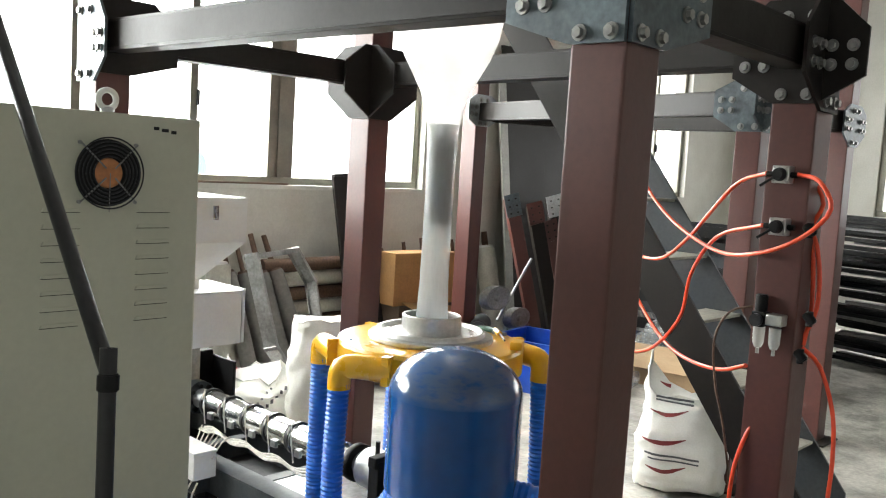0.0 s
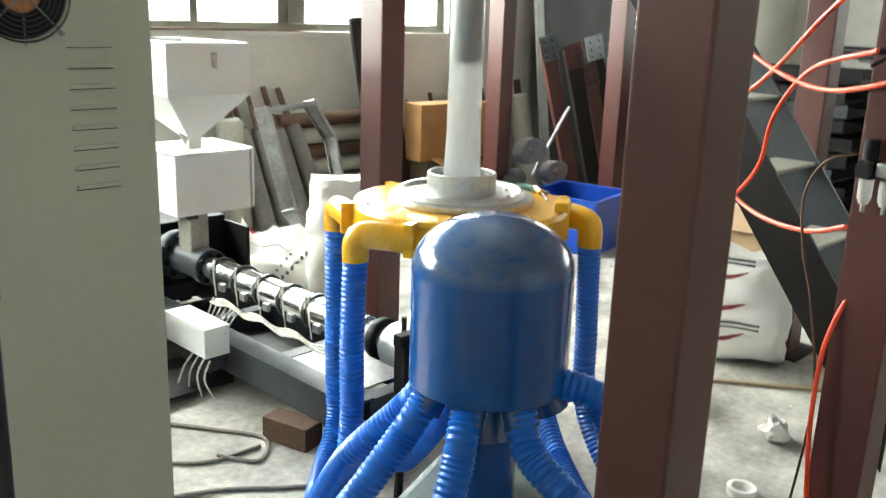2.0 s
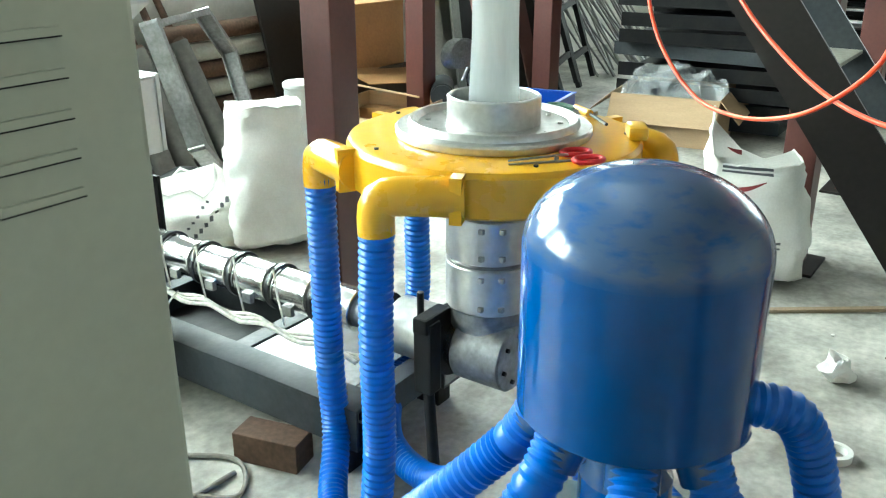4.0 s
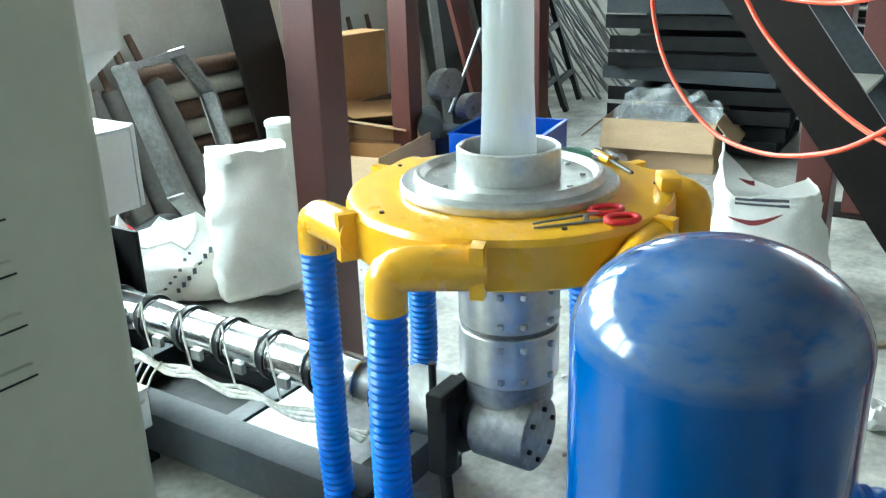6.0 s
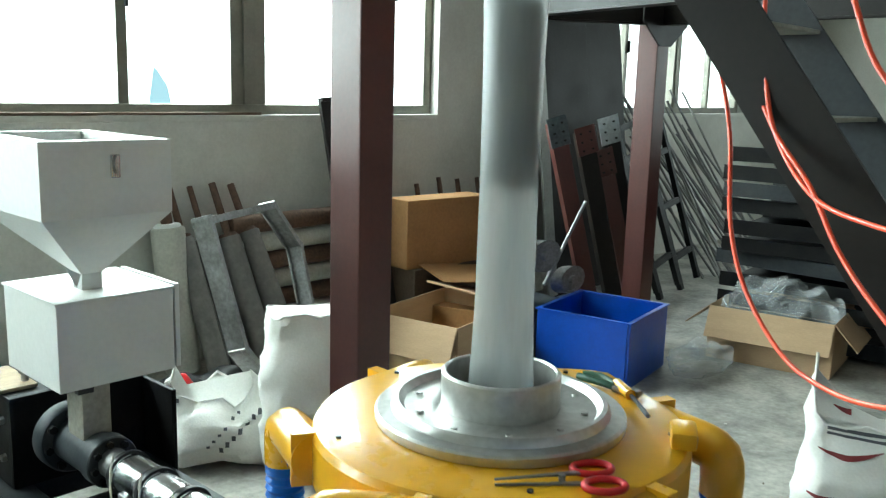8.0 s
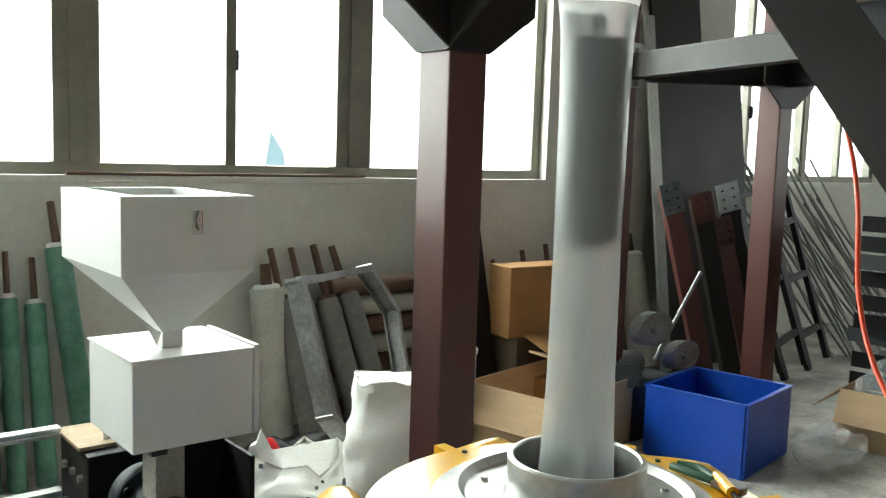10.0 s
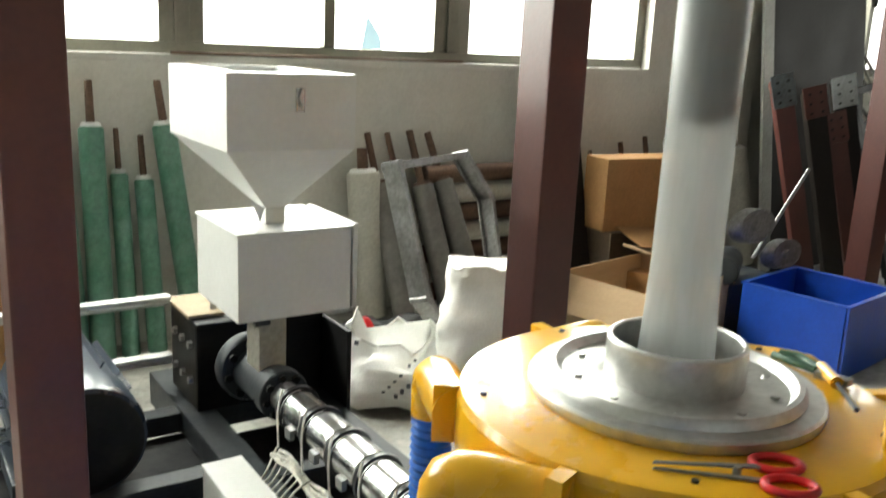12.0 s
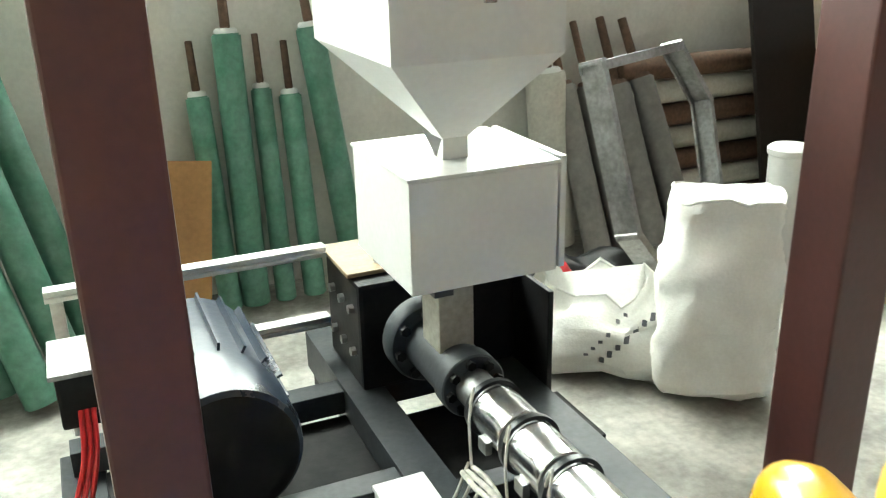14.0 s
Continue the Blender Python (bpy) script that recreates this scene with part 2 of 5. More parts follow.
def box(lo, hi, bevel=0.0, bm=None, m=None):
    bm = bm or bmesh.new()
    c = [(a + b) / 2 for a, b in zip(lo, hi)]
    s = [abs(b - a) for a, b in zip(lo, hi)]
    mat = Matrix.Translation(c) @ Matrix.Diagonal((*s, 1))
    if m is not None:
        mat = m @ mat
    r = bmesh.ops.create_cube(bm, size=1, matrix=mat)
    if bevel:
        edges = list({e for v in r["verts"] for e in v.link_edges})
        bmesh.ops.bevel(bm, geom=edges, offset=bevel, segments=2, profile=0.6, affect="EDGES")
    return bm


def rod(p0, p1, r0, r1=None, n=20, bm=None, bevel=0.0):
    bm = bm or bmesh.new()
    p0, p1 = Vector(p0), Vector(p1)
    d = p1 - p0
    q = d.to_track_quat("Z", "Y").to_matrix().to_4x4()
    r = bmesh.ops.create_cone(bm, cap_ends=True, segments=n, radius1=r0, radius2=r0 if r1 is None else r1, depth=d.length, matrix=Matrix.Translation((p0 + p1) / 2) @ q)
    if bevel:
        edges = [e for e in {e for v in r["verts"] for e in v.link_edges} if any(len(f.verts) > 4 for f in e.link_faces)]
        bmesh.ops.bevel(bm, geom=edges, offset=bevel, segments=2, affect="EDGES")
    return bm


def lathe(profile, centre=(0, 0, 0), n=48, bm=None, m=None):
    """Turns (radius, height) pairs round an upright axis, or the axis that m gives."""
    bm = bm or bmesh.new()
    rings = []
    for r, z in profile:
        ring = []
        for k in range(n if r > 1e-6 else 1):
            a = 2 * math.pi * k / n
            v = Vector((r * math.cos(a), r * math.sin(a), z))
            v = m @ v if m is not None else v
            ring.append(bm.verts.new(v + Vector(centre)))
        rings.append(ring)
    for a, b in zip(rings, rings[1:]):
        for k in range(n):
            va = [a[k % len(a)], a[(k + 1) % len(a)]] if len(a) > 1 else [a[0]]
            vb = [b[(k + 1) % len(b)], b[k % len(b)]] if len(b) > 1 else [b[0]]
            if len(va) + len(vb) > 2:
                bm.faces.new(va + vb)
    bmesh.ops.recalc_face_normals(bm, faces=bm.faces)
    return bm


def smooth_path(pts, step=0.02):
    """Points along a smooth curve through pts."""
    pts = [Vector(p) for p in pts]
    if len(pts) < 3:
        n = max(2, int((pts[1] - pts[0]).length / step))
        return [pts[0].lerp(pts[1], k / n) for k in range(n + 1)]
    ext = [2 * pts[0] - pts[1]] + pts + [2 * pts[-1] - pts[-2]]
    out = []
    for i in range(1, len(ext) - 2):
        p0, p1, p2, p3 = ext[i - 1 : i + 3]
        n = max(2, int((p2 - p1).length / step))
        for k in range(n):
            t = k / n
            out.append(0.5 * (2 * p1 + (p2 - p0) * t + (2 * p0 - 5 * p1 + 4 * p2 - p3) * t * t + (3 * p1 - p0 - 3 * p2 + p3) * t ** 3))
    out.append(pts[-1])
    return out


def sweep(pts, radius, n=10, step=0.02, bm=None, ridge=0.0, pitch=0.012, ready=False):
    """A pipe along a smooth curve; with ridge, a corrugated one."""
    bm = bm or bmesh.new()
    path = pts if ready else smooth_path(pts, pitch / 2 if ridge else step)
    path = [Vector(p) for p in path]
    rings = []
    side = None
    for i, p in enumerate(path):
        d = (path[min(i + 1, len(path) - 1)] - path[max(i - 1, 0)]).normalized()
        if side is None:
            side = d.orthogonal().normalized()
        side = (side - d * side.dot(d)).normalized()
        up = d.cross(side)
        r = radius(i / max(1, len(path) - 1)) if callable(radius) else radius
        if ridge:
            r += ridge if i % 2 else 0
        rings.append([bm.verts.new(p + (side * math.cos(a) + up * math.sin(a)) * r) for a in [2 * math.pi * k / n for k in range(n)]])
    for a, b in zip(rings, rings[1:]):
        for k in range(n):
            bm.faces.new((a[k], a[(k + 1) % n], b[(k + 1) % n], b[k]))
    bm.faces.new(list(reversed(rings[0])))
    bm.faces.new(rings[-1])
    bmesh.ops.recalc_face_normals(bm, faces=bm.faces)
    return bm


def plate(outline, thick, m, bm=None):
    """A flat plate from an outline in its own x-y plane, thick along z, placed by m."""
    bm = bm or bmesh.new()
    lo = [bm.verts.new(m @ Vector((x, y, -thick / 2))) for x, y in outline]
    hi = [bm.verts.new(m @ Vector((x, y, thick / 2))) for x, y in outline]
    bm.faces.new(list(reversed(lo)))
    bm.faces.new(hi)
    k = len(outline)
    for i in range(k):
        bm.faces.new((lo[i], lo[(i + 1) % k], hi[(i + 1) % k], hi[i]))
    bmesh.ops.recalc_face_normals(bm, faces=bm.faces)
    return bm


def crumple(bm, amount, scale, seed=0.0, keep_floor=0.01):
    """Uneven folds by noise; what stands on the floor stays there."""
    for v in bm.verts:
        if v.co.z > keep_floor:
            n = noise.noise_vector(v.co * scale + Vector((seed, seed * 1.7, -seed)))
            v.co += n * amount
            v.co.z = max(v.co.z, keep_floor)
    return bm


def frame_matrix(origin, xdir, zdir):
    x = Vector(xdir).normalized()
    z = Vector(zdir).normalized()
    y = z.cross(x)
    m = Matrix((x, y, z)).transposed().to_4x4()
    m.translation = Vector(origin)
    return m

# ---------------------------------------------------------------- the hall
W, E_, S = HALL
T = 0.24


def structure(ob, label, category):
    return tagged(ob, label, category, kind="structure")


structure(part("floor", box((W - T, S - T, -0.12), (E_ + T, WALL_Y + T, 0.0)), M_FLOOR), "stained and dusty grey concrete workshop floor", "floor")
structure(part("ceiling", box((W - T, S - T, CEIL), (E_ + T, WALL_Y + T, CEIL + 0.2)), M_CEIL), "plain pale ceiling high above the workshop", "ceiling")


def wall_with_openings(name, along, face, thick, a0, a1, openings, label):
    """An upright wall along 'x' or 'y' with openings (from, to, sill, head) through it."""
    bm = bmesh.new()

    def piece(p, q, z0, z1):
        if q - p < 1e-4 or z1 - z0 < 1e-4:
            return
        lo, hi = min(face, face + thick), max(face, face + thick)
        if along == "x":
            box((p, lo, z0), (q, hi, z1), bm=bm)
        else:
            box((lo, p, z0), (hi, q, z1), bm=bm)

    at = a0
    for p, q, z0, z1 in sorted(openings):
        piece(at, p, 0, CEIL)
        piece(p, q, 0, z0)
        piece(p, q, z1, CEIL)
        at = q
    piece(at, a1, 0, CEIL)
    return structure(part(name, bm, M_WALL, smooth=False), label, "wall")


OPEN_1 = (-1.85, 5.30, SILL, HEAD)
OPEN_2 = (7.30, 9.9, SILL, HEAD)
wall_with_openings("wall_north", "x", WALL_Y, T, W - T, E_ + T, [OPEN_1, OPEN_2], "off-white plastered wall under a long band of windows")
wall_with_openings("wall_east", "y", E_, T, S, WALL_Y, [(-0.6, 3.4, 1.2, 3.0)], "off-white plastered end wall with a window")
wall_with_openings("wall_south", "x", S, -T, W - T, E_ + T, [(-2.5, 5.5, 1.3, 3.8)], "off-white plastered wall with a high window")
wall_with_openings("wall_west", "y", W, -T, S, WALL_Y, [(-2.5, 3.5, 1.3, 3.8)], "off-white plastered wall with a high window")


def window(name, lo, hi, z0, z1, y, posts, thin_posts, label):
    """An aluminium window band: outer frame, broad posts between units, thin meeting stiles, panes."""
    root = thing(name, ((lo + hi) / 2, y, z0), label, "window", kind="structure")
    d = 0.035
    part("window_frame", box((lo, y - d, z1 - 0.07), (hi, y + d, z1), 0.004, box((lo, y - d, z0), (hi, y + d, z0 + 0.065), 0.004)), M_FRAME, root)
    part("window_frame", box((hi - 0.07, y - d, z0 + 0.065), (hi, y + d, z1 - 0.07), 0.004), M_FRAME, root)
    part("window_frame", box((lo, y - d, z0 + 0.065), (lo + 0.07, y + d, z1 - 0.07), 0.004), M_FRAME, root)
    for a, b in posts:
        bm = box((a, y - d - 0.005, z0 + 0.065), (b, y + d, z1 - 0.07), 0.004)
        mid = (a + b) / 2
        box((mid - 0.035, y - d - 0.018, z0 + 0.065), (mid + 0.035, y - d - 0.006, z1 - 0.07), 0.003, bm)
        part("mullion", bm, M_FRAME, root)
    for a, b in thin_posts:
        part("meeting_stile", box((a, y - 0.028, z0 + 0.065), (b, y + 0.028, z1 - 0.07), 0.003), M_FRAME, root)
        part("window_latch", box((b - 0.012, y - 0.05, z0 + 0.52), (b + 0.004, y - 0.029, z0 + 0.62), 0.004), M_DARK, root)
    edges = sorted([lo + 0.07, hi - 0.07] + [v for p in posts for v in p] + [v for p in thin_posts for v in p])
    for a, b in zip(edges[::2], edges[1::2]):
        pane = part("pane", box((a, y - 0.004, z0 + 0.065), (b, y + 0.004, z1 - 0.07)), M_GLASS, root)
        pane.visible_shadow = False
    part("window_sill", box((lo, WALL_Y - 0.006, z0 - 0.02), (hi, y - d - 0.002, z0 + 0.012), 0.003), M_WALL, root, "white painted sill")


window("window_1", OPEN_1[0], OPEN_1[1], SILL, HEAD, WALL_Y + 0.10, [(-0.50, -0.30), (0.92, 1.12), (2.35, 2.55), (3.77, 3.99)], [(0.28, 0.335), (1.72, 1.775), (3.147, 3.202), (4.55, 4.605)], "wide aluminium sliding window band with overexposed daylight behind")
window("window_2", OPEN_2[0], OPEN_2[1], SILL, HEAD, WALL_Y + 0.10, [(8.5, 8.62)], [(7.66, 7.71), (9.2, 9.25)], "aluminium sliding window above a stack of steel bars")
window_e = thing("window_3", (E_ + 0.1, 1.4, 1.2), "aluminium window in the end wall", "window", kind="structure")
part("window_frame", box((E_ + 0.07, -0.6, 1.2), (E_ + 0.13, 3.4, 1.27), 0.004), M_FRAME, window_e)
for k in range(5):
    part("mullion", box((E_ + 0.06, -0.6 + k * 0.98, 1.27), (E_ + 0.14, -0.52 + k * 0.98, 3.0), 0.004), M_FRAME, window_e)
structure(part("trim", box((5.97, WALL_Y - 0.10, 0.0), (6.20, WALL_Y - 0.002, CEIL), 0.01), M_WALL), "off-white painted pilaster on the wall", "pilaster")
for nm, lo, hi in (("backdrop", (-8, WALL_Y + 3.5, -1), (20, WALL_Y + 3.6, 9)), ("backdrop", (E_ + 3.5, -10, -1), (E_ + 3.6, 8, 9))):
    structure(part(nm, box(lo, hi), M_SKY), "overexposed white sky outside the windows", "sky")
for x0, x1, h in ((4.62, 4.95, 1.42), (6.6, 7.1, 1.48)):
    structure(part("backdrop", plate([(0, 0), (x1 - x0, 0), (x1 - x0 - 0.1, h - 0.9), (0.12, h - 0.75)], 0.02, frame_matrix((x0, WALL_Y + 2.6, 0.9), (1, 0, 0), (0, -1, 0))), M_OUTSIDE), "pale blue shapes outside in the haze", "distance")

# ---------------------------------------------------------------- steel towers
CW = 0.125
BEAM_LO, BEAM_HI = 1.832, 1.930


h = CW / 2


def bolt(bm, at, normal, r=0.011):
    p = Vector(at)
    n = Vector(normal).normalized()
    rod(p, p + n * 0.004, r * 1.5, n=14, bm=bm)
    rod(p + n * 0.004, p + n * 0.014, r, n=6, bm=bm)
    return bm


def column(root, x, y, top=3.4):
    c = part("column", box((x, y, 0.012), (x + CW, y + CW, top), 0.006), M_PRIMER, root)
    part("base_plate", box((x - 0.06, y - 0.06, 0.0), (x + CW + 0.06, y + CW + 0.06, 0.012), 0.002), M_MILL, root)
    return c


def gusset(root, at, xdir, normal, w=0.30, low=0.17, high=0.2, bolts=True, mat=None, sided=False):
    """A bolted haunch plate at a joint: centre on the column, wings along xdir."""
    x, n = Vector(xdir), Vector(normal)
    m = Matrix((x, Vector((0, 0, 1)), n)).transposed().to_4x4()
    m.translation = Vector(at)
    if sided:
        o = [(-h, -low), (h, -low), (w, -0.05), (w, 0.075), (w * 0.6, high), (-h, high)]
    else:
        o = [(-h, -low), (h, -low), (w, -0.05), (w, 0.075), (w * 0.5, high), (-w * 0.5, high), (-w, 0.075), (-w, -0.05)]
    g = part("gusset_plate", plate(o, 0.010, m), mat or M_PLATE, root)
    if bolts:
        n = Vector(normal)
        for bx in ((0.55, 0.8) if sided else (-0.8, -0.5, 0.5, 0.8)):
            for by in (-0.02, 0.03):
                bm = bolt(bmesh.new(), m @ Vector((bx * w, by, 0.005)), n)
                part("bolt", bm, M_BOLT, g)
        for bx in (-0.035, 0.035):
            for by in (-low * 0.8, high * 0.7):
                part("bolt", bolt(bmesh.new(), m @ Vector((bx, by, 0.005)), n), M_BOLT, g)
    return g


def beam(root, p0, p1, lo=BEAM_LO, hi=BEAM_HI, w=0.08):
    """A rolled channel between two columns: web and two flanges."""
    p0, p1 = Vector(p0), Vector(p1)
    d = p1 - p0
    m = frame_matrix((p0 + p1) / 2, d, (0, 0, 1))
    L = d.length / 2
    bm = box((-L, -w / 2, lo), (L, w / 2, lo + 0.010), 0.002, m=m)
    box((-L, -w / 2, hi - 0.010), (L, w / 2, hi), 0.002, bm, m)
    box((-L, -w / 2, lo + 0.010), (L, -w / 2 + 0.008, hi - 0.010), 0, bm, m)
    box((-L, w / 2 - 0.008, lo + 0.010), (L, w / 2, hi - 0.010), 0, bm, m)
    part("beam", bm, M_MILL, root)


tower = thing("steel_tower", (2.1, 2.0, 0), "bolted steel machine tower with red-brown columns and dark beams", "machine frame")
AX, AY = 1.460, 0.879
CX, CY = 1.446, 2.955
BX, BY = 2.680, 2.920
GX, GY = 2.455, 0.888
for x, y in ((AX, AY), (CX, CY), (BX, BY), (GX, GY)):
    column(tower, x, y)
h = CW / 2
beam(tower, (AX + h, AY + CW, 0), (CX + h, CY, 0), 1.822, 1.928)
beam(tower, (CX + CW, CY + h, 0), (BX, BY + h, 0))
beam(tower, (GX + h, GY + CW, 0), (BX + h, BY, 0))
beam(tower, (AX + CW, AY + h, 0), (GX, GY + h, 0), 1.82, 1.928)
ZJ = 1.848
gusset(tower, (AX - 0.006, AY + h, ZJ), (0, 1, 0), (-1, 0, 0), 0.22, 0.10, 0.2, sided=True)
gusset(tower, (AX + h, AY - 0.006, ZJ), (1, 0, 0), (0, -1, 0), 0.24, 0.10, 0.2, sided=True)
gusset(tower, (CX - 0.006, CY + h, ZJ), (0, -1, 0), (-1, 0, 0), 0.14, 0.13, 0.16, sided=True)
gusset(tower, (CX + h, CY - 0.006, ZJ), (1, 0, 0), (0, -1, 0), 0.24, 0.10, 0.16, mat=M_MILL, bolts=False, sided=True)
gusset(tower, (BX + h, BY - 0.006, ZJ), (1, 0, 0), (0, -1, 0), 0.22, 0.16, 0.16, mat=M_MILL, bolts=False)
gusset(tower, (BX - 0.006, BY + h, ZJ), (0, -1, 0), (-1, 0, 0), 0.22, 0.16, 0.16, mat=M_MILL, bolts=False)
gusset(tower, (GX + h, GY - 0.006, ZJ), (-1, 0, 0), (0, -1, 0), 0.20, 0.14, 0.16, sided=True, mat=M_MILL)
gusset(tower, (GX - 0.006, GY + h, ZJ), (0, -1, 0), (-1, 0, 0), 0.18, 0.12, 0.16, mat=M_MILL)

tower_b = thing("steel_tower", (4.6, 2.6, 0), "second bolted steel tower standing behind the film machine", "machine frame")
for x, y in ((4.70, 4.04), (5.45, 3.62), (4.10, 1.74), (5.30, 1.74)):
    column(tower_b, x, y)
Z2 = (1.83, 1.95)
beam(tower_b, (4.70 + CW, 4.04 + h, 0), (5.45, 3.62 + h, 0), *Z2)
beam(tower_b, (4.10 + h, 1.74 + CW, 0), (4.70 + h, 4.04, 0), *Z2)
beam(tower_b, (5.30 + h, 1.74 + CW, 0), (5.45 + h, 3.62, 0), *Z2)
beam(tower_b, (4.10 + CW, 1.74 + h, 0), (5.30, 1.74 + h, 0), *Z2)
gusset(tower_b, (4.70 + h, 4.04 - 0.006, 1.89), (1, 0, 0), (0, -1, 0), 0.16, 0.10, 0.12, mat=M_BRIGHT_PLATE)
gusset(tower_b, (5.45 + h, 3.62 - 0.006, 1.89), (1, 0, 0), (0, -1, 0), 0.24, 0.17, 0.12, mat=M_MILL, bolts=False)
gusset(tower_b, (4.10 - 0.006, 1.74 + h, 1.87), (0, -1, 0), (-1, 0, 0), 0.18, 0.12, 0.12)
gusset(tower_b, (4.10 + h, 1.74 - 0.006, 1.87), (1, 0, 0), (0, -1, 0), 0.18, 0.12, 0.12)
gusset(tower_b, (5.30 + h, 1.74 - 0.006, 1.87), (1, 0, 0), (0, -1, 0), 0.18, 0.12, 0.12)

# ---------------------------------------------------------------- steel stairs
STAIR_X0, STAIR_X1 = 3.30, 3.67
RISE, FOOT = 1.33, 1.07


def stairs():
    root = thing("steel_stairs", (3.48, 1.1, 0), "steep dark steel stairs with plate treads beside the tower", "stairs")
    top = 3.3
    up = Vector((0, 1, RISE)).normalized()
    out = Vector((0, RISE, -1)).normalized()
    w = 0.176
    for x in (STAIR_X0, STAIR_X1):
        a = Vector((x, FOOT, 0))
        b = Vector((x, FOOT + top / RISE, top))
        v = -out * w
        o = [(0, 0), ((b - a).length, 0), ((b - a).length + w * 0.2, w), (w * RISE, w)]
        m = frame_matrix(a, up, (1, 0, 0))
        if (m @ Vector((0, 1, 0)) - a).dot(-out) < 0:
            m = frame_matrix(a, up, (-1, 0, 0))
        bm = plate(o, 0.012, m)
        part("stringer", bm, M_GREYPAINT if x > 3.5 else M_MILL, root)
    for k in range(1, 13):
        z = k * 0.235
        y = FOOT + z / RISE - 0.10
        part("tread", box((STAIR_X0 + 0.008, y - 0.11, z - 0.008), (STAIR_X1 - 0.008, y + 0.05, z + 0.004), 0.002), M_CREAMTREAD, root)


stairs()

# ---------------------------------------------------------------- electrical cabinet
def cabinet():
    x0, x1, y0, y1, z1 = 0.05, 1.086, 1.70, 2.19, 1.567
    root = thing("electrical_cabinet", (0.45, 1.75, 0), "cream sheet-metal electrical cabinet with a fan grille and louvres", "cabinet")
    part("body", box((x0, y0, 0.0), (x1, y1, z1), 0.006), M_CREAM, root)
    fx, fz, R = 0.877, 1.445, 0.068
    y = y0
    axis = frame_matrix((fx, y, fz), (1, 0, 0), (0, -1, 0))
    part("fan_opening", lathe([(0, 0.0012), (R, 0.0012)], (fx, y, fz), 40, m=axis.to_3x3()), M_SLOT, root)
    hub = part("fan_hub", lathe([(0, 0.006), (R * 0.42, 0.006), (R * 0.45, 0.002)], (fx, y, fz), 32, m=axis.to_3x3()), M_COPPER, root, "orange and silver fan label")
    guard = part("fan_guard", sweep([(fx, y - 0.010, fz - R * 1.15), (fx, y - 0.012, fz)], 0.001, 6), M_STEEL, root)
    for k in range(6):
        r = R * (0.50 + k * 0.11)
        bm = bmesh.new()
        pts = [(fx + r * math.cos(a), y - 0.012, fz + r * math.sin(a)) for a in [2 * math.pi * j / 36 for j in range(37)]]
        part("guard_ring", sweep(pts, 0.0017, 6, ready=True), M_DARK, guard)
    for a in (45, 135, 225, 315):
        c, s = math.cos(radians(a)), math.sin(radians(a))
        part("guard_spoke", rod((fx + c * R * 0.2, y - 0.014, fz + s * R * 0.2), (fx + c * R * 1.22, y - 0.008, fz + s * R * 1.22), 0.0018, n=8), M_STEEL, guard)
        part("screw", rod((fx + c * R * 1.22, y, fz + s * R * 1.22), (fx + c * R * 1.22, y - 0.005, fz + s * R * 1.22), 0.004, n=10), M_BOLT, root)
    for cx in (0.784, 0.979):
        for k in range(8):
            z = 1.366 - k * 0.0325
            w = 0.038
            bm = plate([(-w, 0), (w, 0), (w * 0.92, 0.007), (-w * 0.92, 0.007)], 0.004, frame_matrix((cx, y - 0.002, z), (1, 0, 0), (0, -1, 0)))
            part("louvre", bm, M_CREAM, root)
            part("louvre_gap", box((cx - w, y - 0.0046, z - 0.0012), (cx + w * 0.95, y - 0.0006, z - 0.0003)), M_SLOT, root)
    ring = part("lifting_eye", rod((0.902, y0 + 0.06, z1), (0.902, y0 + 0.06, z1 + 0.012), 0.014, n=16, bevel=0.002), M_BOLT, root)
    pts = [(0.902 + 0.019 * math.cos(a), y0 + 0.06, z1 + 0.028 + 0.019 * math.sin(a)) for a in [2 * math.pi * j / 24 for j in range(25)]]
    part("eye_ring", sweep(pts, 0.0065, 10, ready=True), M_WHITEBOX, ring)
    for k, (dx, w) in enumerate(((0.0, 0.012), (0.018, 0.016), (0.04, 0.012))):
        part("marking", box((0.975 + dx, y - 0.0012, 1.538 - k * 0.003), (0.975 + dx + w, y - 0.0004, 1.545 - k * 0.003)), M_SLOT, root)


cabinet()

rail = thing("bent_handrail", (0.61, 1.15, 0), "dark bent square-tube handrail on a post", "handrail")
part("post", sweep([(0.605, 1.145, 0.0), (0.610, 1.150, 0.6), (0.618, 1.160, 1.17), (0.620, 1.163, 1.195)], 0.0125, 12), M_DARK, rail)
part("bar", sweep([(0.619, 1.160, 1.182), (0.648, 1.500, 1.505), (0.682, 1.90, 1.885)], 0.0125, 12, ready=True), M_DARK, rail)
part("foot_plate", box((0.56, 1.10, 0), (0.65, 1.19, 0.008), 0.002), M_DARK, rail)
part("weld_collar", rod((0.617, 1.157, 1.155), (0.619, 1.160, 1.18), 0.0155, n=14, bevel=0.002), M_BLACK, rail)

# ---------------------------------------------------------------- film blowing head: air ring, die, film
RC = Vector((2.235, 2.05, 0))      # axis of the die
RZ = 0.90


